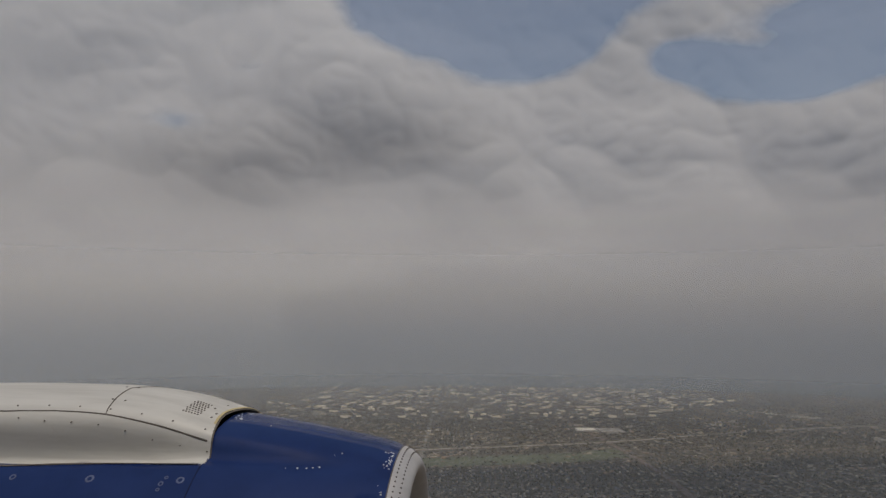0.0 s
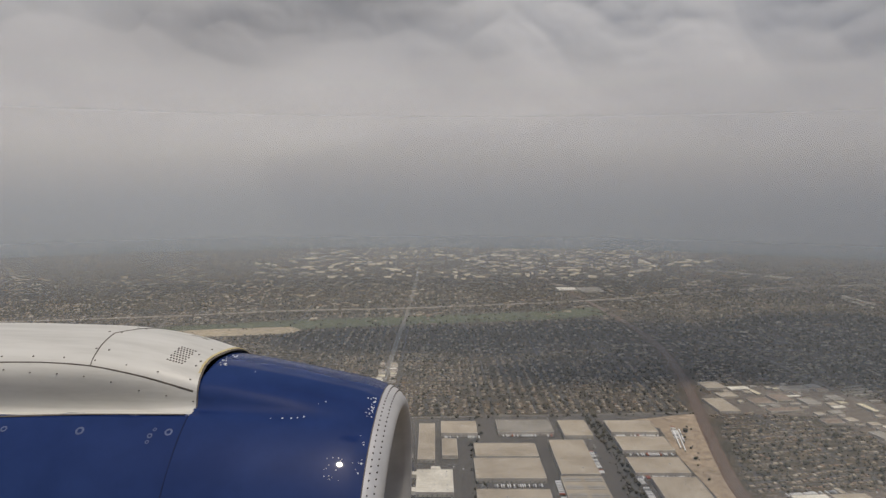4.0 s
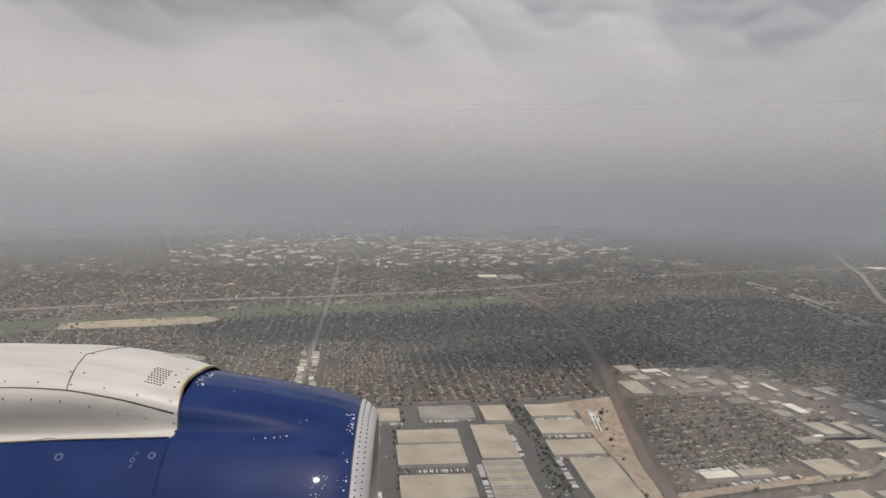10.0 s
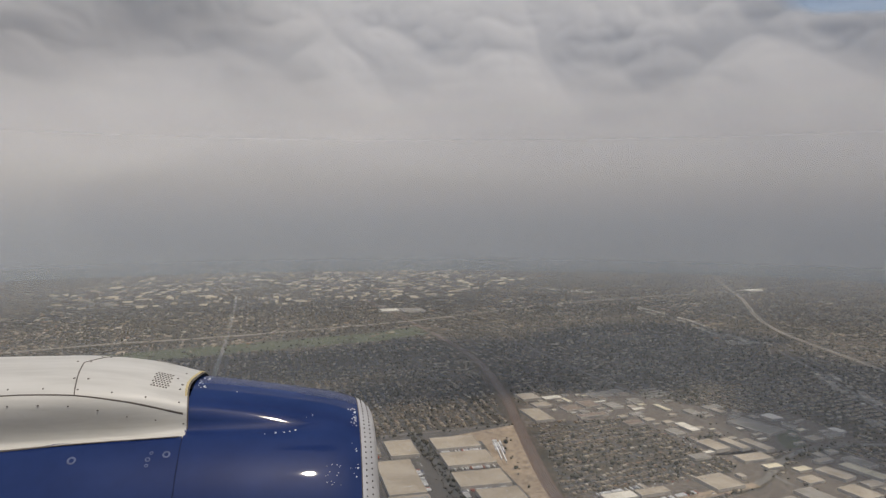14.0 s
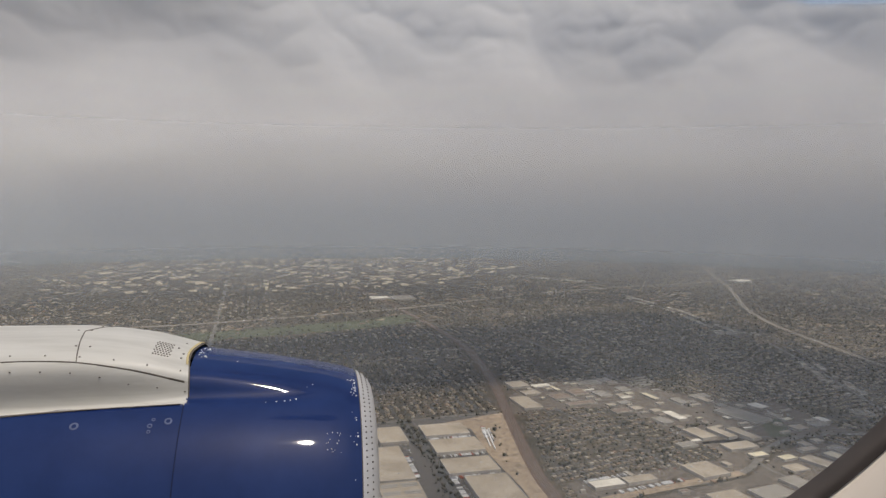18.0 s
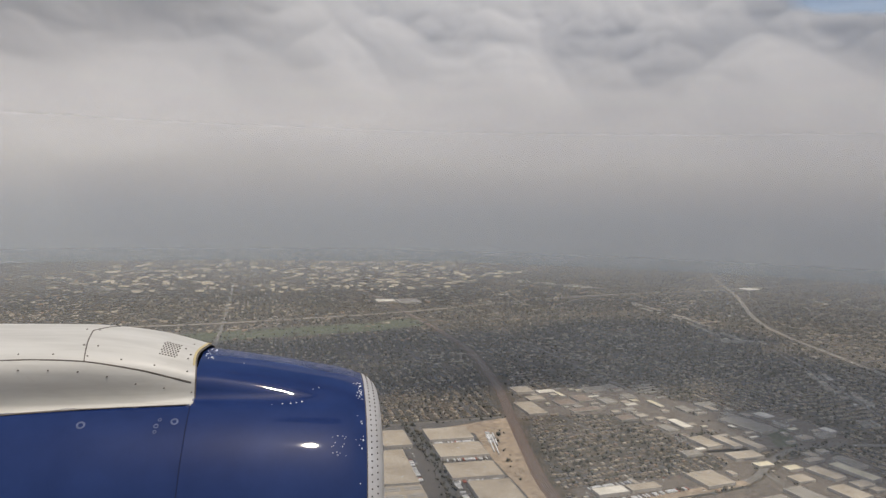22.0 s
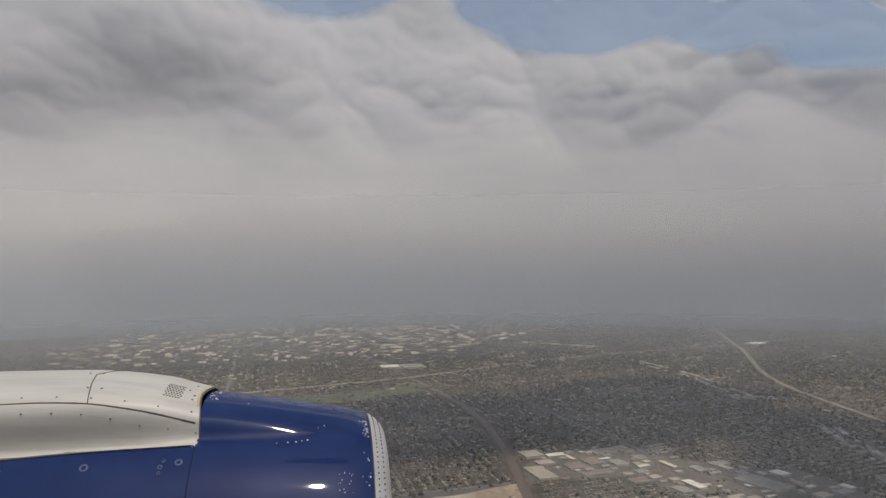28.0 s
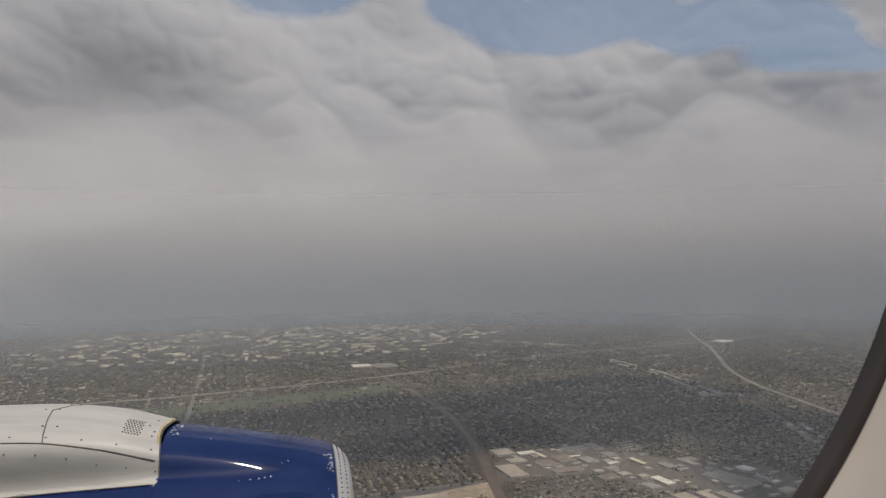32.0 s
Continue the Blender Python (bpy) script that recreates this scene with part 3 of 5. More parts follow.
# ---- warehouses and stores ----
def shed(cx, cy, w, d, h, deg, roof, special=""):
    """A flat-roofed building: walls with parapet, roof deck, dock doors, skylights, rooftop units."""
    rng = random.Random(int(cx * 7 + cy))
    big = w * d > 1200
    name = "warehouse" if big else "commercial_building"
    tone = {R_TAN: "tan", R_GREY: "grey", R_WHITE: "white", R_YELLOW: "cream", R_BROWN: "brown gravel"}[roof]
    ob = new(name)
    ob.matrix_world = pose(cx, cy, 0, 0, 0, deg)
    tagged(ob, "%s concrete warehouse with a flat %s roof" % ("large" if w * d > 2500 else "long", tone) if big else "small flat-roofed building with a %s roof" % tone, "warehouse" if big else "building", "industrial sheds" if big else "small flat-roofed buildings")
    a, b, t = w / 2, d / 2, 0.35
    bm = bmesh.new()
    for x0, x1, y0, y1 in ((-a, a, -b, -b + t), (-a, a, b - t, b), (-a, -a + t, -b + t, b - t), (a - t, a, -b + t, b - t)):
        box(bm, x0, x1, y0, y1, -0.3, h)
    part("wall", bm, M_WALL, ob)
    deck = boxes([(-a + t, a - t, -b + t, b - t, h - 0.9, h - 0.35)])
    part("roof", deck, roof, ob)
    z = h - 0.35
    if big:
        nd = max(3, int(w / 4.5))
        for i in range(nd):
            x = -a + (i + 0.5) * w / nd
            part("dock_door", boxes([(x - 0.7, x + 0.7, -b - 0.06, -b + 0.01, 0.4, 2.0)]), M_DOCK, ob)
        nx, ny = max(2, int(w / 11)), max(2, int(d / 11))
        if special != "solar":
            for i in range(nx):
                for j in range(ny):
                    if rng.random() < 0.55:
                        x, y = -a + (i + 0.5) * w / nx, -b + (j + 0.5) * d / ny
                        part("skylight", boxes([(x - 0.4, x + 0.4, y - 0.8, y + 0.8, z, z + 0.2)]), M_SKYL, ob)
    for i in range((rng.randint(2, 5) if big else rng.randint(0, 2)) if special != "solar" else 0):
        x, y = rng.uniform(-a * 0.8, a * 0.8), rng.uniform(-b * 0.8, b * 0.8)
        s = rng.uniform(0.4, 0.9)
        part("rooftop_unit", boxes([(x - s, x + s, y - s * 0.7, y + s * 0.7, z, z + s * 0.8)]), M_UNIT, ob)
    if special == "solar":
        for i in range(2):
            for j in range(6):
                x, y = -a + (i + 0.5) * w / 2, b - 8 - j * (d - 12) / 6
                for k in range(4):
                    for l in range(2):
                        part("solar_panel", boxes([(x - 8.6 + k * 4.4, x - 4.8 + k * 4.4, y - 4.6 + l * 4.6, y - 0.7 + l * 4.6, z - 0.02, z + 0.25)]), M_ARRAY, ob)
    if special == "speckled":
        for i in range(18):
            for j in range(34):
                if rng.random() < 0.42:
                    x, y = -a + 1.2 + (i + 0.5) * (w - 2.4) / 18, -b + 1.2 + (j + 0.5) * (d - 2.4) / 34
                    deck_unit(ob, x, y, z, rng.uniform(0.8, 1.2))
        for q in ((-a - 6, -a, b - 22, b - 8, -0.3, h - 0.6), (-a - 4, -a + 14, -b - 6, -b, -0.3, h - 1.2)):
            part("side_wing", boxes([q]), R_WHITE, ob)
    if special == "store":
        for q in ((-a - 5, -a, b - 12, b - 4, -0.3, h - 0.8), (-a - 4, -a, -b + 4, -b + 14, -0.3, h - 0.8), (-4, 6, b, b + 6, -0.3, h + 0.6)):
            part("side_wing", boxes([q]), R_WHITE, ob)
    if not big and rng.random() < 0.6:
        part("canopy", boxes([(-a * 0.5, a * 0.5, -b - 0.8, -b, h * 0.6, h * 0.7, True)]), M_DOCK, ob)
    return ob


PANEL = None


def deck_unit(ob, x, y, z, s):
    """A dark roof panel; all share one mesh."""
    global PANEL
    if PANEL is None:
        bm = boxes([(-0.95, 0.95, -0.7, 0.7, 0, 0.18)])
        PANEL = bpy.data.meshes.new("roof_panel")
        bm.to_mesh(PANEL)
        bm.free()
        PANEL.materials.append(M_SKYL)
    o = new("roof_panel", PANEL)
    o.parent = ob
    o.location, o.scale = (x, y, z), (s, s, 1)


for n, row in enumerate(SHEDS):
    shed(*row, special=SPECIAL.get(n, ""))


# ---- schools and apartments: rows of long low wings ----
def wings(name, label, category, cx, cy, deg, rows, roof):
    ob = new(name)
    ob.matrix_world = pose(cx, cy, 0, 0, 0, deg)
    tagged(ob, label, category)
    for x, y, w, d in rows:
        part("wing", boxes([(x - w / 2, x + w / 2, y - d / 2, y + d / 2, -0.3, 1.9)]), M_WALL, ob)
        bm = bmesh.new()
        v = [bm.verts.new(p) for p in ((x - w / 2 - 0.4, y - d / 2 - 0.4, 1.9), (x + w / 2 + 0.4, y - d / 2 - 0.4, 1.9), (x + w / 2 + 0.4, y + d / 2 + 0.4, 1.9), (x - w / 2 - 0.4, y + d / 2 + 0.4, 1.9), (x - w / 2 - 0.4, y, 2.7), (x + w / 2 + 0.4, y, 2.7)) ] if w >= d else [bm.verts.new(p) for p in ((x + w / 2 + 0.4, y - d / 2 - 0.4, 1.9), (x + w / 2 + 0.4, y + d / 2 + 0.4, 1.9), (x - w / 2 - 0.4, y + d / 2 + 0.4, 1.9), (x - w / 2 - 0.4, y - d / 2 - 0.4, 1.9), (x, y - d / 2 - 0.4, 2.7), (x, y + d / 2 + 0.4, 2.7))]
        for f in ((0, 1, 5, 4), (2, 3, 4, 5), (0, 4, 3), (1, 2, 5), (3, 2, 1, 0)):
            bm.faces.new([v[i] for i in f])
        part("wing_roof", bm, roof, ob)
    return ob


wings("school", "white-roofed school of parallel classroom wings", "school", 282, 915, -7, [(-18, 12, 26, 4), (-18, 4, 4, 20), (2, 12, 8, 5), (14, 6, 5, 18), (24, 6, 5, 18), (-4, -8, 34, 3.5), (-4, -15, 34, 3.5)], R_WHITE)
wings("school", "pale school with long parallel classroom wings", "school", 178, 1115, -30, [(x, y, 5, 26) for x in (-24, -14, -4, 6, 16, 26) for y in (-16, 16)] + [(0, 36, 60, 6)], R_TAN)
wings("school", "white school blocks beside a green field", "school", 52, 952, -20, [(-8, 6, 22, 6), (4, -6, 26, 7), (14, 10, 12, 10), (-16, -14, 16, 7)], R_WHITE)
wings("school", "school of slanted parallel classroom wings by a field", "school", 1646, 312, -14, [(-26 + 9 * i, -2 + (i % 2) * 4, 4, 17) for i in range(6)], R_WHITE)
wings("school", "school of slanted parallel classroom wings by a field", "school", 1727, 306, -14, [(-24 + 9 * i, 0, 4, 18) for i in range(6)], R_WHITE)
wings("school", "pale low school with bright roofs near the freeway", "school", 1433, 419, -22, [(-14, 8, 12, 5), (-14, -2, 12, 5), (-14, -12, 12, 5), (2, 8, 14, 5), (2, -4, 12, 8), (18, 2, 14, 6), (20, 10, 10, 4)], R_WHITE)
wings("apartment_block", "long grey apartment rows round courts", "apartments", 1263, 613, -27, [(0, 22, 30, 5), (0, 10, 30, 5), (0, -4, 30, 5), (0, -18, 30, 5), (-14, 2, 4, 40)], R_GREY)
wings("apartment_block", "long grey apartment rows round courts", "apartments", 1216, 650, -27, [(-8, 8, 5, 28), (2, 8, 5, 28), (12, 8, 5, 28)], R_GREY)
wings("apartment_block", "apartment rows round a court beside the avenue", "apartments", 272, 575, -7, [(-8, 0, 5, 44), (2, 18, 14, 4), (2, 6, 4, 20), (10, 6, 4, 20), (2, -6, 14, 4)], R_GREY)
wings("shop_row", "long low shop row with a pale roof", "shops", 272, 632, -7, [(0, 0, 34, 5), (0, -12, 36, 4)], R_YELLOW)
wings("workshop_rows", "long brown-roofed sheds in a yard", "sheds", 1035, 905, 5, [(0, 0, 40, 5), (-4, -12, 44, 5), (-6, -24, 30, 5), (12, 14, 30, 5)], R_GREY)
wings("apartment_block", "grey apartment rows in the shade", "apartments", 1530, 650, -15, [(-20, 8, 5, 22), (-10, 8, 5, 22), (0, 8, 5, 22), (10, 8, 5, 22), (20, 0, 5, 22)], R_GREY)
wings("apartment_block", "grey apartment rows in the shade", "apartments", 1600, 560, -15, [(-14, 0, 4, 16), (-6, 0, 4, 16), (2, 0, 4, 16), (10, 0, 4, 16)], R_WHITE)

# ball diamonds
for cx, cy, r in ((100, 1080, 17), (150, 1040, 13), (1746, 262, 9)):
    bm = bmesh.new()
    bmesh.ops.create_cone(bm, cap_ends=True, segments=28, radius1=r, radius2=r * 0.98, depth=0.1, matrix=pose(cx, cy, 0.07))
    tagged(mesh_object("ball_diamond", bm, M_CLAY), "reddish clay ball diamond on a green field", "field", kind="structure")


# ---- trailers and cars ----
def trailer():
    ob = tagged(new("trailer"), "parked white box trailer in a truck yard", "trailer", "parked trailers")
    part("box", boxes([(-0.6, 0.6, -3.0, 3.0, 0.55, 1.75, True)]), M_TRAILER, ob)
    part("chassis", boxes([(-0.4, 0.4, -2.9, 2.6, 0.35, 0.55, True)]), M_DOCK, ob)
    for y in (-2.2, -1.4):
        bm = bmesh.new()
        bmesh.ops.create_cone(bm, cap_ends=True, segments=8, radius1=0.22, radius2=0.22, depth=1.2, matrix=pose(0, y, 0.26, 0, 90, 0))
        part("wheel", bm, M_TYRE, ob)
    return ob


first = trailer()
lots = [(485, 707.5, 60, -7), (524, 780.5, 60, -7), (472, 644, 62, -7), (652, 763, 50, -7), (645, 705.5, 50, -8), (634, 644, 50, -8), (600, 610, 80, 82), (515, 610, 90, 82), (575, 690, 70, 82), (445, 785, 40, -7), (790, 556, 90, 2), (760, 590, 60, 2), (700, 770, 40, 72)]
spots = []
for cx, cy, length, deg in lots:
    k = 0
    while k * 2.1 < length:
        if random.random() < 0.62:
            u = k * 2.1 - length / 2
            spots.append((cx + u * math.cos(radians(deg)), cy + u * math.sin(radians(deg)), deg + random.uniform(-2, 2)))
        k += 1
first.matrix_basis = pose(spots[0][0], spots[0][1], 0.05, 0, 0, spots[0][2])
for x, y, a in spots[1:]:
    copy_thing(first, pose(x, y, 0.05, 0, 0, a))

# freight cars standing on the sidings
def freight_car():
    ob = tagged(new("freight_car"), "pale covered freight car standing on a siding", "freight car", "freight cars")
    part("body", boxes([(-0.65, 0.65, -3.4, 3.4, 0.75, 2.1, True)]), M_TRAILER, ob)
    part("underframe", boxes([(-0.5, 0.5, -3.5, 3.5, 0.5, 0.75, True)]), M_DOCK, ob)
    for y in (-2.5, 2.5):
        part("bogie", boxes([(-0.6, 0.6, y - 0.6, y + 0.6, 0.08, 0.5, True)]), M_TYRE, ob)
    return ob


fc = freight_car()
cars_at = [(x0 + 0.30 * k * 7.4 * -1.0, y0 - k * 7.1) for x0, y0, n in ((700, 772, 8), (704, 770, 9), (708.5, 775, 6)) for k in range(n)]
for k, (x, y) in enumerate(cars_at):
    m = pose(x, y, 0.08, 0, 0, -17)
    if k == 0:
        fc.matrix_basis = m
    else:
        copy_thing(fc, m)

rng = np.random.default_rng(7)
car_v = [(-1, -1, 0), (1, -1, 0), (1, 1, 0), (-1, 1, 0), (-1, -1, 0.55), (1, -1, 0.55), (1, 1, 0.55), (-1, 1, 0.55), (-0.8, -0.55, 1), (0.8, -0.55, 1), (0.8, 0.45, 1), (-0.8, 0.45, 1)]
car_f = [(0, 1, 5, 4), (1, 2, 6, 5), (2, 3, 7, 6), (3, 0, 4, 7), (4, 5, 9, 8), (5, 6, 10, 9), (6, 7, 11, 10), (7, 4, 8, 11), (8, 9, 10, 11)]
cp = []
for cx, cy, w, d, deg in ((362, 765, 26, 140, -7), (412, 615, 12, 24, -7), (420, 700, 40, 20, -7), (575, 560, 20, 60, -8), (800, 590, 160, 10, 2), (930, 700, 20, 60, 2), (1110, 700, 20, 30, 5), (1850, 345, 50, 14, -24), (590, 740, 6, 80, -8)):
    nx, ny = int(w / 2.4), int(d / 1.15)
    u, v = np.meshgrid((np.arange(nx) - nx / 2) * 2.4, (np.arange(ny) - ny / 2) * 1.15)
    keep = rng.random(u.shape) < 0.07
    u, v = u[keep], v[keep]
    c, s = math.cos(radians(deg)), math.sin(radians(deg))
    cp.append(np.c_[cx + u * c - v * s, cy + u * s + v * c, np.full(len(u), 0.1), np.full(len(u), radians(deg + 90))])
for line, n, off, z in ((ARTERY, 260, 2.4, 0.14), (RIVER, 420, 4.2, 1.2), (CROSS_S, 90, 2.2, 0.16), (ART_B, 70, 2.0, 0.14), (FWY_N, 200, 3.0, 1.0)):
    p = np.array(line, float)
    seg = np.linalg.norm(np.diff(p, axis=0), axis=1)
    acc = np.r_[0, np.cumsum(seg)]
    q = rng.random(n) * acc[-1]
    i = np.clip(np.searchsorted(acc, q) - 1, 0, len(seg) - 1)
    d = np.diff(p, axis=0)[i] / seg[i][:, None]
    side = np.where(rng.random(n) < 0.5, -1, 1) * off * rng.uniform(0.5, 1.2, n)
    xy = p[i] + d * (q - acc[i])[:, None] + np.c_[-d[:, 1], d[:, 0]] * side[:, None]
    cp.append(np.c_[xy, np.full(n, z), np.arctan2(d[:, 1], d[:, 0]) - math.pi / 2])
cp = np.concatenate(cp)
cars = scatter("cars", car_v, car_f, [0] * 9, cp[:, :3], np.tile([0.42, 0.95, 0.7], (len(cp), 1)), cp[:, 3], [M_CARS], seed=3)
tagged(cars, "many small parked and driving cars of mixed colours", "cars", kind="stuff")


# ---- housing tracts ----
PITCH, LOT, BLOCK = 29.0, 6.6, 116.0


def along_u(u, v, seed):
    """Whether the streets of a block run east, by a fixed draw for each block."""
    a, b = np.floor(u / BLOCK), np.floor(v / BLOCK)
    return np.mod(np.sin(a * 12.9898 + b * 78.233 + seed) * 43758.5453, 1.0) < 0.45


def tract(theta, x0, x1, y0, y1, inside, seed):
    """Lots on a street grid: house places and tree places."""
    rng = np.random.default_rng(seed)
    c, s = math.cos(radians(theta)), math.sin(radians(theta))
    cx, cy, rad = (x0 + x1) / 2, (y0 + y1) / 2, math.hypot(x1 - x0, y1 - y0) / 2
    ni, nj = int(rad / PITCH), int(rad / LOT)
    i, j, side = (a.ravel() for a in np.meshgrid(np.arange(-ni, ni), np.arange(-nj, nj), (-1, 1), indexing="ij"))
    houses, trees = [], []
    for way in (False, True):
        v = j * LOT + rng.uniform(-1.1, 1.1, i.size)
        u = i * PITCH + PITCH / 2 + side * 7.2 + rng.normal(0, 1.5, i.size)
        if way:
            u, v = v, u
        keep = (along_u(u, v, seed) == way) & (np.mod(u, BLOCK) > 4.5) & (np.mod(v, BLOCK) > 4.5)
        x, y = cx + u * c - v * s, cy + u * s + v * c
        keep &= (x > x0) & (x < x1) & (y > y0) & (y < y1) & (rng.random(x.size) < 0.93)
        x, y, sd = x[keep], y[keep], side[keep]
        keep = inside(x, y) & ~kept_clear(x, y)
        x, y, sd = x[keep], y[keep], sd[keep]
        ax, ay = (-s, c) if way else (c, s)  # away from the street
        lush = np.clip(0.5 + 1.3 * np.array([noise.noise((q * 0.008, w * 0.008, seed)) + 0.5 * noise.noise((q * 0.03, w * 0.03, seed)) for q, w in zip(x, y)]), -0.2, 1.3)
        for chance, dist, wob in ((0.5, 5.6, 3.2), (0.35, 3.0, 5.0), (0.5, -6.0, 3.2), (0.35, 0.0, 6.0)):
            sel = rng.random(x.size) < chance * (0.45 + lush)
            trees.append(np.c_[x + sd * dist * ax + rng.normal(0, wob, x.size), y + sd * dist * ay + rng.normal(0, wob, x.size)][sel])
        stay = rng.random(x.size) > np.clip((lush - 0.55) * 0.8, 0, 0.6)
        x, y = x[stay], y[stay]
        turn = radians(theta) + np.where(rng.random(x.size) < 0.45, math.pi / 2, 0) + rng.normal(0, 0.03, x.size)
        houses.append(np.c_[x, y, turn])
    return np.concatenate(houses), np.concatenate(trees)


def streets(theta, x0, x1, y0, y1, inside, seed):
    c, s = math.cos(radians(theta)), math.sin(radians(theta))
    cx, cy, rad = (x0 + x1) / 2, (y0 + y1) / 2, math.hypot(x1 - x0, y1 - y0) / 2
    step = 7.25
    pl, tn, sz = [], [], []
    n, m = int(rad / PITCH), int(rad / step)
    i, j = (a.ravel() for a in np.meshgrid(np.arange(-n, n), np.arange(-m, m)))
    u, v = i * PITCH + PITCH / 2, (j + 0.5) * step
    k = ~along_u(u, v, seed)
    pl.append(np.c_[u, v][k]), tn.append(np.zeros(k.sum())), sz.append(np.tile([2.6, step, 1], (k.sum(), 1)))
    k = along_u(v, u, seed)
    pl.append(np.c_[v, u][k]), tn.append(np.full(k.sum(), math.pi / 2)), sz.append(np.tile([2.6, step, 1], (k.sum(), 1)))
    n = int(rad / BLOCK)
    i, j = (a.ravel() for a in np.meshgrid(np.arange(-n, n), np.arange(-m, m)))
    pl.append(np.c_[i * BLOCK, (j + 0.5) * step]), tn.append(np.zeros(i.size)), sz.append(np.tile([4.0, step, 1.03], (i.size, 1)))
    pl.append(np.c_[(j + 0.5) * step, i * BLOCK]), tn.append(np.full(i.size, math.pi / 2)), sz.append(np.tile([4.0, step, 1.06], (i.size, 1)))
    p, t, z = np.concatenate(pl), np.concatenate(tn), np.concatenate(sz)
    x, y = cx + p[:, 0] * c - p[:, 1] * s, cy + p[:, 0] * s + p[:, 1] * c
    keep = (x > x0) & (x < x1) & (y > y0) & (y < y1)
    x, y, t, z = x[keep], y[keep], t[keep], z[keep]
    keep = inside(x, y) & ~kept_clear(x, y)
    return np.c_[x, y, np.zeros(keep.size)][keep], t[keep] + radians(theta), z[keep]


def at_line(pts, y):
    q = np.array(pts, float)
    return np.interp(y, q[:, 1], q[:, 0])


def zone_a(x, y):
    return (x < at_line(RAIL, y)) & (x < at_line(RIVER, y))


def zone_b(x, y):
    return (x > at_line(RAIL, y)) & (x < at_line(ART_B, y) - 4) & (x < at_line(RIVER, y)) & (y < 1180)


def zone_c(x, y):
    return (x > at_line(ART_B, y)) & (x < at_line(RIVER, y)) & (y < 1180)


def zone_d(x, y):
    return (x > at_line(RAIL, y)) & (x < at_line(RIVER, y)) & (y >= 1180)


def zone_e(x, y):
    return x > at_line(RIVER, y)


TRACTS = [(-7, -800, 920, 330, 2100, zone_a), (-7, -250, 700, -420, 330, zone_a), (3, 480, 1060, -420, 330, zone_b), (3, 640, 1500, 330, 1185, zone_b), (-27, 1040, 1640, 300, 1185, zone_c), (-5, 860, 2400, 1175, 2300, zone_d), (-12, 1000, 3300, -450, 2500, zone_e), (-12, 430, 1000, -450, 330, zone_e)]
hs, ts, sp, st, sz = [], [], [], [], []
for n, (th, x0, x1, y0, y1, fn) in enumerate(TRACTS):
    h, t = tract(th, x0, x1, y0, y1, fn, 20 + n)
    hs.append(h), ts.append(t)
    a, b, c = streets(th, x0, x1, y0, y1, fn, 20 + n)
    sp.append(a), st.append(b), sz.append(c)
hs, ts, sp, st, sz = (np.concatenate(a) for a in (hs, ts, sp, st, sz))


def reach(x, y):
    """How far a place lies from the flight line, roughly."""
    px, py = np.clip(x, 0, 950), np.interp(np.clip(x, 0, 950), (0, 400, 700, 950), (0, -40, -125, -250))
    return np.hypot(x - px, y - py)


rng = np.random.default_rng(5)
d = reach(hs[:, 0], hs[:, 1])
hs = hs[rng.random(len(hs)) < np.clip((950 / d) ** 2.2, 0, 1) * 0.97]
d = reach(ts[:, 0], ts[:, 1])
ts = ts[(rng.random(len(ts)) < np.clip((1250 / d) ** 0.7, 0, 1)) & ~kept_clear(ts[:, 0], ts[:, 1])]
keep = reach(sp[:, 0], sp[:, 1]) < 1700
sp, st, sz = sp[keep], st[keep], sz[keep]

street_v = [(-0.5, -0.5, -0.2), (0.5, -0.5, -0.2), (0.5, 0.5, -0.2), (-0.5, 0.5, -0.2), (-0.5, -0.5, 0.06), (0.5, -0.5, 0.06), (0.5, 0.5, 0.06), (-0.5, 0.5, 0.06)]
tagged(scatter("residential_streets", street_v, [(4, 5, 6, 7), (0, 1, 5, 4), (2, 3, 7, 6)], [0, 0, 0], sp, sz, st, [M_ROAD]), "grid of narrow grey residential streets", "street", kind="stuff")

house_v = [(-0.46, -0.46, -0.2), (0.46, -0.46, -0.2), (0.46, 0.46, -0.2), (-0.46, 0.46, -0.2), (-0.46, -0.46, 0.62), (0.46, -0.46, 0.62), (0.46, 0.46, 0.62), (-0.46, 0.46, 0.62),
           (-0.52, -0.52, 0.6), (0.52, -0.52, 0.6), (0.52, 0.52, 0.6), (-0.52, 0.52, 0.6), (-0.28, 0, 1.0), (0.28, 0, 1.0)]
house_f = [(0, 1, 5, 4), (1, 2, 6, 5), (2, 3, 7, 6), (3, 0, 4, 7), (8, 9, 13, 12), (10, 11, 12, 13), (9, 10, 13), (11, 8, 12), (11, 10, 9, 8)]
house_m = [0, 0, 0, 0, 1, 1, 1, 1, 1]


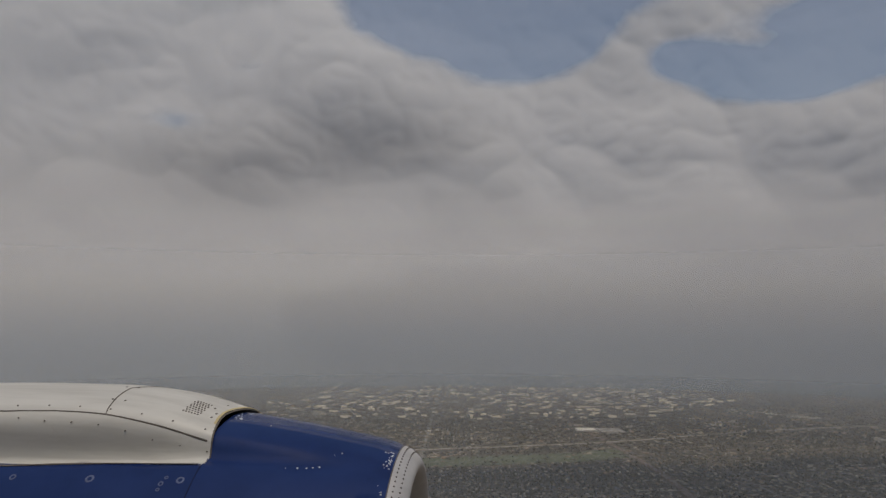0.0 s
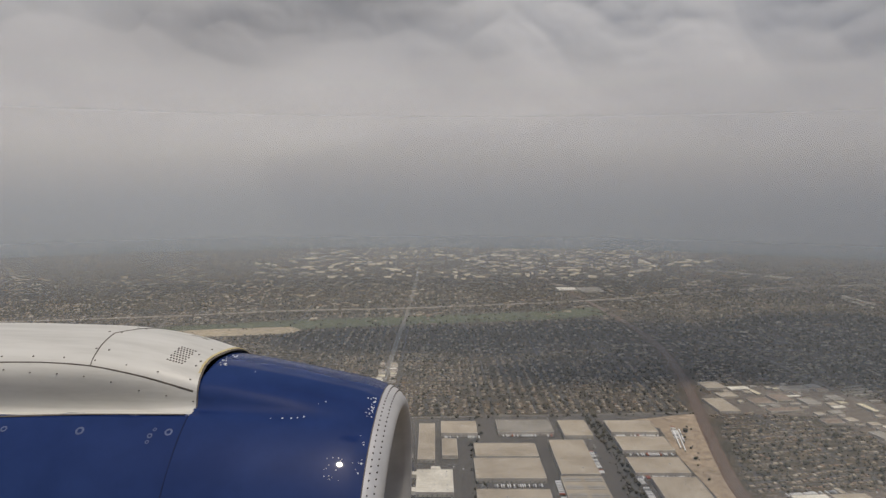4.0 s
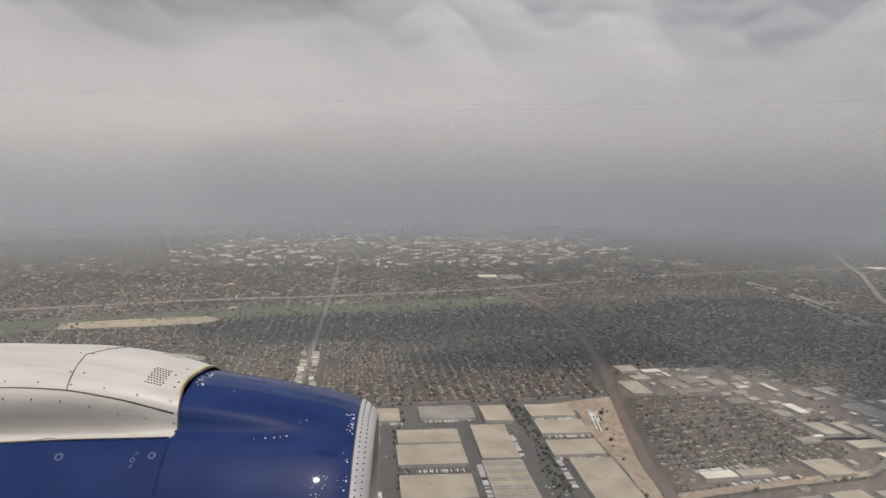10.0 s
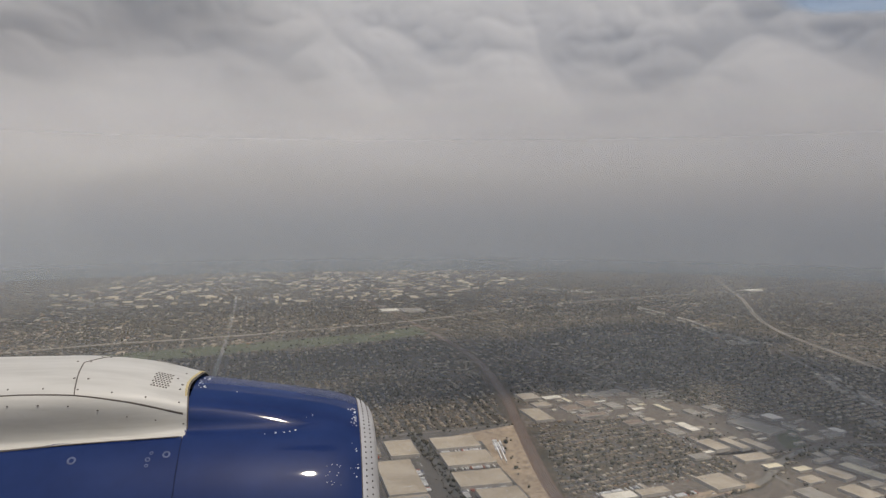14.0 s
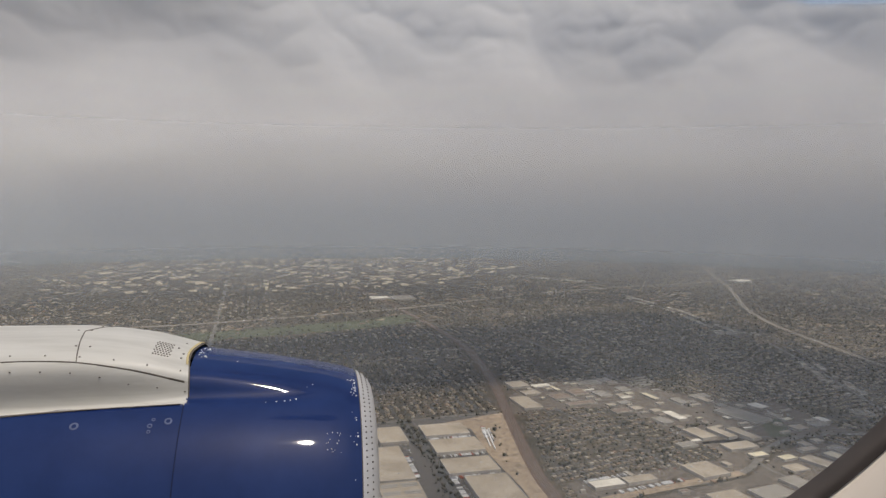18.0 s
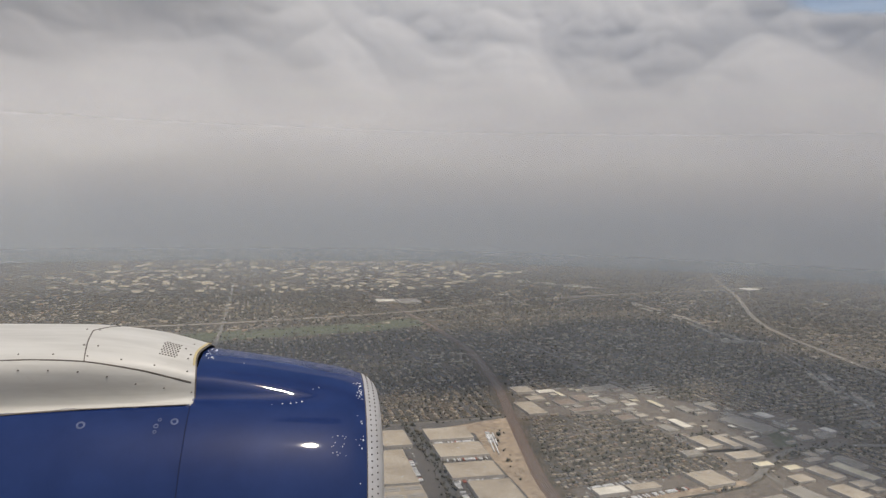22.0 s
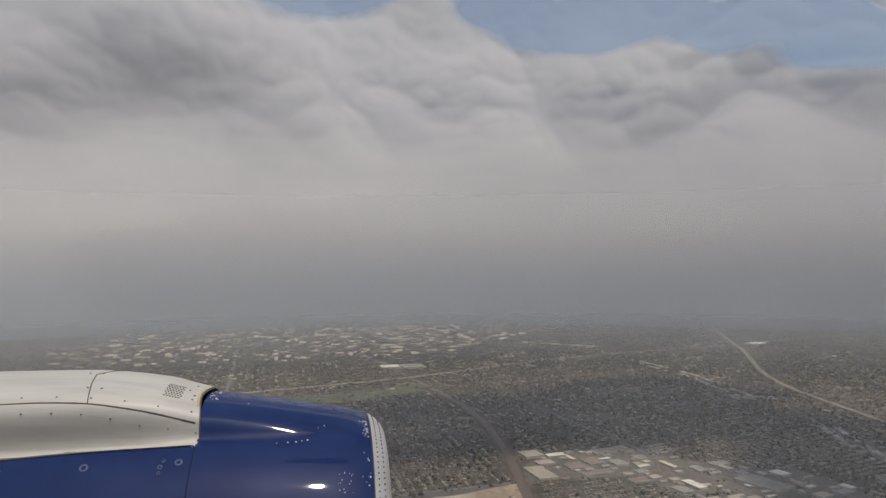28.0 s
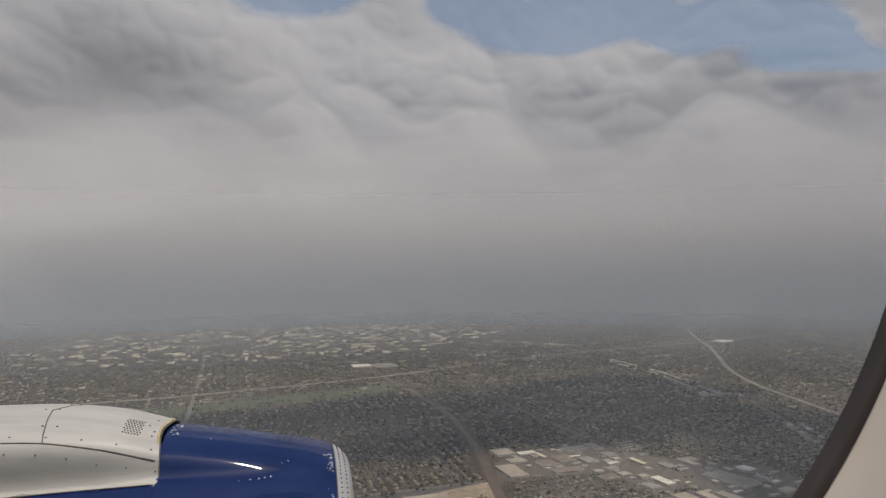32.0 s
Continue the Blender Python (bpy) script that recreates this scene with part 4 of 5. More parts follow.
def house_thing(w, d, h, gable):
    """A single house: walls, hip or gable roof, door, windows, chimney or garage wing."""
    ob = tagged(new("house"), "", "house", "houses of the near tract")
    part("wall", boxes([(-w / 2, w / 2, -d / 2, d / 2, -0.2, h * 0.62)]), M_OWALL, ob)
    ex, ey, rx = w / 2 + 0.25, d / 2 + 0.25, (w / 2 + 0.25 if gable else w * 0.28)
    bm = bmesh.new()
    v = [bm.verts.new(p) for p in ((-ex, -ey, h * 0.6), (ex, -ey, h * 0.6), (ex, ey, h * 0.6), (-ex, ey, h * 0.6), (-rx, 0, h), (rx, 0, h))]
    for f in ((0, 1, 5, 4), (2, 3, 4, 5), (1, 2, 5), (3, 0, 4), (3, 2, 1, 0)):
        bm.faces.new([v[i] for i in f])
    part("roof", bm, M_OROOF, ob)
    part("garage", boxes([(w / 2 - 0.2, w / 2 + 1.1, -d / 2 - 0.9, d * 0.1, -0.2, h * 0.5)]), M_OROOF, ob, "flat-roofed garage wing")
    part("front_door", boxes([(-0.2, 0.2, -d / 2 - 0.05, -d / 2, 0, 0.85)]), M_DOCK, ob)
    for x in (-w * 0.3, w * 0.25):
        part("window", boxes([(x - 0.25, x + 0.25, -d / 2 - 0.05, -d / 2, 0.4, 0.85)]), M_SKYL, ob)
    return ob


kinds = [house_thing(5.6, 3.9, 2.2, False), house_thing(5.2, 4.3, 2.1, True), house_thing(4.6, 3.6, 2.0, False)]
for k, words in zip(kinds, ("low stucco house with a hipped shingle roof", "low stucco house with a gabled shingle roof", "small stucco bungalow with a hipped roof")):
    k["label"] = words
near = (hs[:, 0] > 200) & (hs[:, 0] < 300) & (hs[:, 1] < 760) & (hs[:, 1] > 380) | ((hs[:, 0] > 700) & (hs[:, 0] < 800) & (hs[:, 1] < 720) & (hs[:, 1] > 380))
near &= np.cumsum(near) <= 150
near2 = (hs[:, 0] > 1120) & (hs[:, 0] < 1260) & (hs[:, 1] < 560) & (hs[:, 1] > 440)
near |= near2 & (np.cumsum(near2) <= 100)
for n, (x, y, a) in enumerate(hs[near]):
    k = n % 3
    m = pose(x, y, 0, 0, 0, math.degrees(a))
    if n < 3:
        kinds[k].matrix_basis = m
    else:
        copy_thing(kinds[k], m)
far = hs[~near]
n = len(far)
tagged(scatter("houses", house_v, house_f, house_m, np.c_[far[:, :2], np.zeros(n)], np.c_[rng.uniform(4.2, 6.4, n), rng.uniform(3.4, 5.0, n), rng.uniform(1.9, 2.7, n)], far[:, 2], [M_HWALL, M_HROOF], seed=8), "thousands of low stucco houses with brown and grey shingle roofs", "houses", kind="stuff")
# sheds and additions behind some houses
sel = far[rng.random(n) < 0.35]
n = len(sel)
off = np.c_[np.cos(sel[:, 2] + 0.9), np.sin(sel[:, 2] + 0.9)] * 3.6
tagged(scatter("outbuildings", house_v, house_f, house_m, np.c_[sel[:, :2] + off, np.zeros(n)], np.c_[rng.uniform(2.0, 3.2, n), rng.uniform(1.6, 3.0, n), rng.uniform(1.2, 1.8, n)], sel[:, 2], [M_HWALL, M_HROOF], seed=9), "garages and sheds behind the houses", "sheds", kind="stuff")


# ---- trees ----
def ico():
    bm = bmesh.new()
    bmesh.ops.create_icosphere(bm, subdivisions=1, radius=1)
    v, f = [tuple(p.co) for p in bm.verts], [tuple(p.index for p in q.verts) for q in bm.faces]
    bm.free()
    return v, f


ICO_V, ICO_F = ico()
OCT_V = [(1, 0, 0), (0, 1, 0), (-1, 0, 0), (0, -1, 0), (0, 0, 1), (0, 0, -1)]
OCT_F = [(0, 1, 4), (1, 2, 4), (2, 3, 4), (3, 0, 4), (1, 0, 5), (2, 1, 5), (3, 2, 5), (0, 3, 5)]

# trees along streets, yards and the railway
def along(pts, n, off, spread, seed):
    r = np.random.default_rng(seed)
    p = np.array(pts, float)
    seg = np.linalg.norm(np.diff(p, axis=0), axis=1)
    acc = np.r_[0, np.cumsum(seg)]
    q = r.random(n) * acc[-1]
    i = np.clip(np.searchsorted(acc, q) - 1, 0, len(seg) - 1)
    d = np.diff(p, axis=0)[i] / seg[i][:, None]
    return p[i] + d * (q - acc[i])[:, None] + np.c_[-d[:, 1], d[:, 0]] * (np.where(r.random(n) < 0.5, -1, 1) * off + r.normal(0, spread, n))[:, None]


extra = [along([(619, 848), (612, 760), (599, 670), (574, 535)], 300, 5, 2.2, 1), along([(470, 858), (456, 760), (437, 615), (422, 520)], 90, 5, 1.6, 2),
         along([(560, 533), (655, 551)], 240, 0, 3.2, 3), along(ARTERY, 300, 7, 1.5, 4), along(CROSS_N[2:], 120, 6, 1.5, 5), along(CROSS_S, 200, 7, 2, 6),
         along([(430, 520), (570, 528)], 60, -6, 1.5, 7), along(RIVER, 700, 13, 3.0, 8), along(WASH, 260, 26, 5, 9), along(ART_B, 140, 6, 2, 10), along(ST_B, 60, 5, 1.5, 11), along(FWY_N, 500, 13, 3, 12),
         along([(930, 690), (990, 700)], 40, 0, 5, 13), along([(1000, 600), (1120, 612)], 40, -6, 3, 14), along([(690, 620), (745, 790)], 30, -22, 4, 15)]
extra = np.concatenate(extra)
solid = np.zeros(len(extra), bool)
for cx, cy, w, dd, h, a, _ in SHEDS:
    solid |= rect_mask(extra[:, 0], extra[:, 1], cx, cy, w, dd, a, 1.0)
extra = extra[~solid]
ts = np.concatenate([ts, extra])
d = reach(ts[:, 0], ts[:, 1])
r = rng.gamma(4.0, 0.27, len(ts)).clip(0.5, 2.8) * (1 + 0.4 * np.clip((d - 800) / 1000, 0, 1))
near = (d < 950) & (ts[:, 1] > 330)


def crowns(name, sel, verts, faces, lumps, seed, words):
    g = np.random.default_rng(seed)
    p, rad = ts[sel], r[sel]
    pp, ss = [], []
    for k in range(lumps):
        q = np.c_[p + g.normal(0, 0.45, p.shape) * rad[:, None] * (k > 0), rad * (1.0 + 0.35 * g.random(len(p)))]
        f = 1.0 if k == 0 else 0.72
        pp.append(q), ss.append(np.c_[rad * f * g.uniform(0.8, 1.2, len(p)), rad * f * g.uniform(0.8, 1.2, len(p)), rad * f * g.uniform(0.8, 1.25, len(p))])
    pp, ss = np.concatenate(pp), np.concatenate(ss)
    o = scatter(name, verts, faces, [0] * len(faces), pp, ss, g.random(len(pp)) * 6.28, [M_LEAF], 0.5, seed)
    return tagged(o, words, "trees", kind="stuff")


crowns("street_trees", near, ICO_V, ICO_F, 2, 31, "dusty green street and garden trees")
mid = ~near & (d < 1300) & (ts[:, 1] > 330)
crowns("garden_trees", mid, OCT_V, OCT_F, 2, 32, "dark green garden trees of the suburbs")
crowns("distant_trees", ~near & ~mid, OCT_V, OCT_F, 1, 33, "dark green trees of the farther suburbs")

# far suburbs: large clumps and pale roofs out to the haze
g = np.random.default_rng(41)
n = 60000
x, y = g.uniform(-2800, 5200, n), g.uniform(300, 4800, n)
d = reach(x, y)
keep = (d > 1500) & (d < 4600) & ~near_line(x, y, RIVER, 16) & ~near_line(x, y, FWY_N, 14) & (g.random(n) < np.clip((d - 1300) / 900, 0, 1))
x, y = x[keep], y[keep]
n = len(x)
tagged(scatter("far_trees", OCT_V, OCT_F, [0] * 8, np.c_[x, y, np.full(n, 1.0)], np.c_[g.uniform(2, 8, n), g.uniform(2, 7, n), g.uniform(1.6, 3.2, n)], g.random(n) * 6.28, [M_LEAF], 0.5, 42), "tree cover of the distant suburbs", "trees", kind="stuff")
box_v = [(-0.5, -0.5, 0), (0.5, -0.5, 0), (0.5, 0.5, 0), (-0.5, 0.5, 0), (-0.5, -0.5, 1), (0.5, -0.5, 1), (0.5, 0.5, 1), (-0.5, 0.5, 1)]
box_f = [(0, 1, 5, 4), (1, 2, 6, 5), (2, 3, 7, 6), (3, 0, 4, 7), (4, 5, 6, 7)]
n = 20000
x, y = g.uniform(-2800, 5200, n), g.uniform(300, 4800, n)
d = reach(x, y)
clump = np.array([noise.noise((a * 0.004, b * 0.004, 3.1)) for a, b in zip(x, y)])
keep = (d > 1350) & (d < 4600) & ~near_line(x, y, RIVER, 16) & ~near_line(x, y, FWY_N, 14) & (clump > 0.02) & (g.random(n) < np.clip((d - 1200) / 900, 0, 0.8))
x, y = x[keep], y[keep]
n = len(x)
tagged(scatter("far_buildings", box_v, box_f, [0] * 5, np.c_[x, y, np.zeros(n)], np.c_[g.gamma(3, 2.4, n) + 3, g.gamma(3, 1.8, n) + 3, g.uniform(1.6, 3.0, n)], np.full(n, radians(-7)), [M_HROOF], seed=43), "pale roofs of the distant suburbs", "buildings", kind="stuff")
# distant industrial district
n = 1500
x, y = g.uniform(-100, 1800, n), g.uniform(2000, 3400, n)
keep = in_poly(x, y, FARWORKS) & ~near_line(x, y, ARTERY, 20)
x, y = (np.round(x / 46) * 46 + g.normal(0, 14, n))[keep], (y + g.normal(0, 9, n))[keep]
n = len(x)
w, dd = g.gamma(2.2, 6, n) + 4, g.gamma(2.2, 3, n) + 3
tagged(scatter("far_warehouses", box_v, box_f, [0] * 5, np.c_[x, y, np.zeros(n)], np.c_[w, dd, g.uniform(3.5, 5.5, n)], np.full(n, radians(-6)), [M_FARROOF], seed=44), "pale roofs of a distant warehouse district", "warehouses", kind="stuff")
# shops too far off to tell apart, in rows along the avenues
q = np.array([row[:6] for row in FAR_SHOPS])
tagged(scatter("far_shops", box_v, box_f, [0] * 5, np.c_[q[:, :2], np.zeros(len(q))], q[:, 2:5] * (0.75, 0.5, 1), np.radians(q[:, 5]), [M_SHOPS], seed=45), "pale and tan flat-roofed shops along distant avenues", "shops", kind="stuff")


# ---- haze and clouds ----
MID = (309.0, -42.0)  # under the aircraft


def ring(radius, z0, z1, nphi, nz):
    ph = np.linspace(-math.pi, math.pi, nphi, endpoint=False)
    z = np.linspace(z0, z1, nz)
    P, Z = np.meshgrid(ph, z, indexing="ij")
    return P, Z


def ring_mesh(name, P, Z, R, mat, smooth=True):
    n, m = P.shape
    co = np.stack([MID[0] + R * np.sin(P), MID[1] + R * np.cos(P), Z], -1).reshape(-1, 3)
    i, j = np.meshgrid(np.arange(n), np.arange(m - 1), indexing="ij")
    a, b = i * m + j, ((i + 1) % n) * m + j
    faces = np.stack([a, b, b + 1, a + 1], -1).reshape(-1, 4)
    me = bpy.data.meshes.new(name)
    me.vertices.add(len(co))
    me.vertices.foreach_set("co", co.ravel())
    me.loops.add(faces.size)
    me.loops.foreach_set("vertex_index", faces.ravel().astype(np.int32))
    me.polygons.add(len(faces))
    me.polygons.foreach_set("loop_start", np.arange(0, faces.size, 4, dtype=np.int32))
    me.polygons.foreach_set("use_smooth", np.full(len(faces), smooth))
    me.materials.append(mat)
    me.update(calc_edges=True)
    return new(name, me)


def veil(name, haze_or_shade, rise, top0, top1, tint):
    """Thin haze: partly see-through, scattering light both ways; thins out towards the ground and with height."""
    k = Mat(name)
    t = k.t
    t.nodes.remove(k.p)
    sep = t.nodes.new("ShaderNodeSeparateXYZ")
    k.link(k.coords(), sep.inputs[0])
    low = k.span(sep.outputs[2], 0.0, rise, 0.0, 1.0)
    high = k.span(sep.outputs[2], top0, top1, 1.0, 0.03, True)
    fac = k.math("MULTIPLY", k.math("MULTIPLY", low, high), haze_or_shade)
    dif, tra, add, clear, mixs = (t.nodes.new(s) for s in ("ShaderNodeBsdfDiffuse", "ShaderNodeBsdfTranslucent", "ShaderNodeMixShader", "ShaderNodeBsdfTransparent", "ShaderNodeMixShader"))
    # haze brightness put into the colour: bluish low, paler above eye height
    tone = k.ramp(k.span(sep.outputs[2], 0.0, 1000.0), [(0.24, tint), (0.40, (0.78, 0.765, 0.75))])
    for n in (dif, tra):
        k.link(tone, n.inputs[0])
    k.link(dif.outputs[0], add.inputs[1])
    add.inputs[0].default_value = 0.3
    k.link(tra.outputs[0], add.inputs[2])
    k.link(fac, mixs.inputs[0])
    k.link(clear.outputs[0], mixs.inputs[1])
    k.link(add.outputs[0], mixs.inputs[2])
    k.link(mixs.outputs[0], t.nodes["Material Output"].inputs[0])
    return k.m


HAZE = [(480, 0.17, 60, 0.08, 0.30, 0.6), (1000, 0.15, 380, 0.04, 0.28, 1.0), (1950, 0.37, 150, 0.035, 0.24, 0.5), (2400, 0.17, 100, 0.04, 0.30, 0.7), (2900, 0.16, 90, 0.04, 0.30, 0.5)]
for radius, haze_or_shade, rise, e0, e1, lean in HAZE:
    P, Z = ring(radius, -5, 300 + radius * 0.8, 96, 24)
    ob = ring_mesh("haze_layer", P, Z, radius + Z * lean, veil("haze", haze_or_shade, rise, 300 + radius * e0, 300 + radius * e1, (0.58, 0.62, 0.66)))
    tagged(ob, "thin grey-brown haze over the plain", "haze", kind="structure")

# far distance, haze painted in: blue-grey plain below, brownish dust above, thinning into sky
kf = Mat("far_distance", 1.0)
fs = kf.t.nodes.new("ShaderNodeSeparateXYZ")
kf.link(kf.coords(), fs.inputs[0])
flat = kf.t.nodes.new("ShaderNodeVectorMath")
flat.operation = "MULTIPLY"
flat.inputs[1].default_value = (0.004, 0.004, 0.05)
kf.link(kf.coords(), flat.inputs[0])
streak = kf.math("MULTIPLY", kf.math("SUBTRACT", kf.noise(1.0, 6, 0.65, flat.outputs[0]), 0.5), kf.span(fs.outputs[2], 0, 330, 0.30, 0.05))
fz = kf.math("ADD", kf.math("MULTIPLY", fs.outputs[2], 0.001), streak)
# base colour carries the haze, paling with height
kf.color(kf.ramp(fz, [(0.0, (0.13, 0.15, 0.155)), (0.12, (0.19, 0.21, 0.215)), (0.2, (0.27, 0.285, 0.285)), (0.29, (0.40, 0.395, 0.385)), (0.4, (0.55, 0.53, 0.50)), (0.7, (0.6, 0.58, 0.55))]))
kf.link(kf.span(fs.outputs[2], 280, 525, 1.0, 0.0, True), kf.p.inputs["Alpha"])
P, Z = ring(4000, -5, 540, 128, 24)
tagged(ring_mesh("backdrop", P, Z, 3150 + Z * 0.2, kf.m), "backdrop painted with blue-grey distance under brown dust haze", "distance", kind="structure")


def cloud_mat(name, tint, lo, hi, grain, amount, through=0.35, thin=0.0):
    """Cloud whose density follows its cover, broken by billowing detail."""
    k = Mat(name, 1.0)
    t = k.t
    t.nodes.remove(k.p)
    att = t.nodes.new("ShaderNodeAttribute")
    att.attribute_name = "cover"
    squash = t.nodes.new("ShaderNodeVectorMath")
    squash.operation = "MULTIPLY"
    squash.inputs[1].default_value = (1, 1, 1.1)
    k.link(k.coords(), squash.inputs[0])
    fray = t.nodes.new("ShaderNodeAttribute")
    fray.attribute_name = "fray"
    fine = k.math("MULTIPLY", k.math("MULTIPLY", k.math("SUBTRACT", k.noise(grain, 7, 0.6, squash.outputs[0]), 0.5), amount), fray.outputs["Fac"])
    low = k.math("MULTIPLY", fray.outputs["Fac"], 0.14)
    dens = k.math("MAXIMUM", k.span(k.math("SUBTRACT", k.math("ADD", att.outputs["Fac"], fine), low), lo - 0.2, hi, 0.0, 1.0, True), k.math("MULTIPLY", fray.outputs["Fac"], thin))
    cd, ct, cm, clear, both = (t.nodes.new(s) for s in ("ShaderNodeBsdfDiffuse", "ShaderNodeBsdfTranslucent", "ShaderNodeMixShader", "ShaderNodeBsdfTransparent", "ShaderNodeMixShader"))
    haze_or_shade = t.nodes.new("ShaderNodeAttribute")
    haze_or_shade.attribute_name = "haze_or_shade"
    # shade of the bases put into the colour, white to grey
    body = k.mix(tint, (0.47, 0.465, 0.465), k.span(k.math("ADD", haze_or_shade.outputs["Fac"], k.math("MULTIPLY", fine, 0.25)), 0.1, 1.0))
    for n in (cd, ct):
        k.link(body, n.inputs[0])
    cm.inputs[0].default_value = through
    k.link(cd.outputs[0], cm.inputs[1])
    k.link(ct.outputs[0], cm.inputs[2])
    k.link(dens, both.inputs[0])
    k.link(clear.outputs[0], both.inputs[1])
    k.link(cm.outputs[0], both.inputs[2])
    k.link(both.outputs[0], t.nodes["Material Output"].inputs[0])
    return k.m


# blue gaps: bearing (degrees clockwise from north), height over the eye in degrees, spread of both, strength
GAPS = [(3, 22.5, 5, 3, 0.9), (10, 20.8, 5, 3.2, 1), (16, 21.5, 4, 2.6, 1), (21, 24.5, 6, 2.4, 0.9), (9, 25.5, 9, 2.5, 0.9), (-8, 18.5, 5, 1.0, 0.45), (-14, 14, 5, 1.2, 0.35),
        (25, 18.6, 3, 1.6, 0.8), (29, 17.2, 3, 1.8, 0.95), (33.5, 16.4, 3.2, 2.0, 1), (38, 17.6, 3.4, 2.2, 1), (42, 15.6, 2.6, 1.8, 1), (46.5, 16.6, 3, 2.2, 1), (51, 15.2, 3, 1.6, 0.9), (37, 20.5, 7, 1.8, 0.9), (50, 20, 6, 2, 0.8), (50, 13.4, 4, 1.1, 0.9), (54, 12.4, 3, 1.0, 0.7)]
# grey shade painted on the cloud bases, negative where lighter: the same
PAINTED_SHADE = [(-8, 9, 10, 5.0, 0.75), (-24, 8, 10, 5, 0.6), (3, 13, 9, 3.0, 0.35), (15, 6.0, 10, 1.5, 0.6), (26, 7.2, 7, 1.2, 0.35), (10, 8.6, 5, 1.4, 0.35), (24, 12, 4, 1.2, 0.25), (-3, 4.6, 9, 1.2, 0.35), (39, 9.5, 9, 4.0, -0.5), (50, 6, 8, 3, -0.3)]


def spots(deg, el, rows):
    out = np.zeros(deg.shape)
    for b, e, sb, se, k in rows:
        out += k * np.exp(-(((deg - b) / sb) ** 2) - ((el - e) / se) ** 2)
    return out


def bank(name, r0, slope, mat, label):
    """A bank of billowing cloud all round, finest where the cabin window looks."""
    deg = np.r_[np.linspace(-180, -52, 60, endpoint=False), np.linspace(-52, 82, 640, endpoint=False), np.linspace(82, 180, 50, endpoint=False)]
    P, el = np.meshgrid(np.radians(deg), np.r_[np.linspace(0.05, 27, 170), np.linspace(27.6, 31, 6)], indexing="ij")
    D, up = np.degrees(P), np.tan(np.radians(el))
    R = r0 / (1 - slope * up)
    Z = 305 + R * up
    pts = np.stack([D * 36, el * 46, 0 * el], -1).reshape(-1, 3)
    big = np.array([noise.noise(Vector(p) * 0.0019) for p in pts]).reshape(P.shape)
    puff = np.zeros(P.shape)
    for size, amp in ((520, 1.0), (250, 0.42), (120, 0.18), (58, 0.07)):
        puff += amp * (2 * np.abs(np.array([noise.noise(Vector(p) / size + Vector((size, 3, 1))) for p in pts]).reshape(P.shape)) - 0.45)
    rise = np.clip((el - 1) / 11, 0, 1)
    ob = ring_mesh(name, P, Z, R - (big * 105 + puff * 46) * rise, mat)
    cover = 1.05 + (big * 0.3 + puff * 0.16) * rise - spots(D, el, GAPS) - 1.0 * np.clip(1 - el / 10, 0, 1) ** 1.7 - np.clip((el - 27) / 6, 0, 1) * 0.4
    # painted shade: bases, creases between puffs, the low edge
    haze_or_shade = (spots(D, el, PAINTED_SHADE) + big * 0.25 - puff * 0.10) * rise + 0.12 * np.clip(1 - el / 6, 0, 1) ** 1.2
    for word, value in (("cover", cover), ("haze_or_shade", haze_or_shade), ("fray", np.clip((el - 3) / 7, 0, 1))):
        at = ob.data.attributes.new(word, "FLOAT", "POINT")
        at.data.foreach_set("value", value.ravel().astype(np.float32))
    return tagged(ob, label, "clouds", kind="structure")


bank("cloud_bank", 3320.0, 0.42, cloud_mat("white_cloud", (0.90, 0.89, 0.88), 0.26, 0.60, 0.0038, 0.6, 0.4, 0.34), "bank of white sunlit cumulus with grey shade painted on its bases and gaps of blue sky")

# unseen clouds overhead, added to lay shadows on the plain: shadow centre, half sizes
kd = Mat("overhead_cloud", 1.0)
kd.color((0.9, 0.9, 0.9))
SHADES = [(1130, 600, 120, 170), (780, 1060, 240, 90), (1230, 760, 110, 130), (430, 490, 150, 55), (430, 1330, 260, 110), (760, 1300, 270, 150), (1020, 1190, 240, 190), (1310, 1260, 250, 200), (1050, 1020, 170, 110), (1450, 800, 130, 170), (1330, 980, 150, 170)]
H = 1500.0
for n, (sx, sy, rx, ry) in enumerate(SHADES):
    bm = bmesh.new()
    bmesh.ops.create_icosphere(bm, subdivisions=5, radius=1)
    for v in bm.verts:
        p = v.co.copy()
        k = 1 + 0.3 * noise.fractal(p * 1.6 + Vector((n * 3.7, 0, 0)), 1.0, 2.0, 4)
        v.co = Vector((p.x * rx * k, p.y * ry * k, p.z * (70 if p.z > 0 else 25) * k))
    for f in bm.faces:
        f.smooth = True
    ob = mesh_object("cloud", bm, kd.m)
    ob.location = (sx + SUN_DIR.x / SUN_DIR.z * H, sy + SUN_DIR.y / SUN_DIR.z * H, H)
    tagged(ob, "unseen grey-white cumulus cloud added high over the plain to shade it", "cloud", "clouds overhead")


# ---- the aircraft's engine and cabin window ----
kb = Mat("blue_paint", 0.42)
kb.p.inputs["Specular IOR Level"].default_value = 0.0
kb.color(kb.mix((0.015, 0.030, 0.108), kb.ramp(kb.noise(2.2, 5), [(0.38, (0.011, 0.023, 0.086)), (0.7, (0.019, 0.037, 0.122))]), 0.7))
kb.p.inputs["Coat Weight"].default_value = 0.6
kb.p.inputs["Coat Roughness"].default_value = 0.035
kb.bump(kb.noise(1.3, 3), 0.04, 0.05)
M_BLUE = kb.m
kw = Mat("white_aircraft_paint", 0.42)
streaks = kw.t.nodes.new("ShaderNodeVectorMath")
streaks.operation = "MULTIPLY"
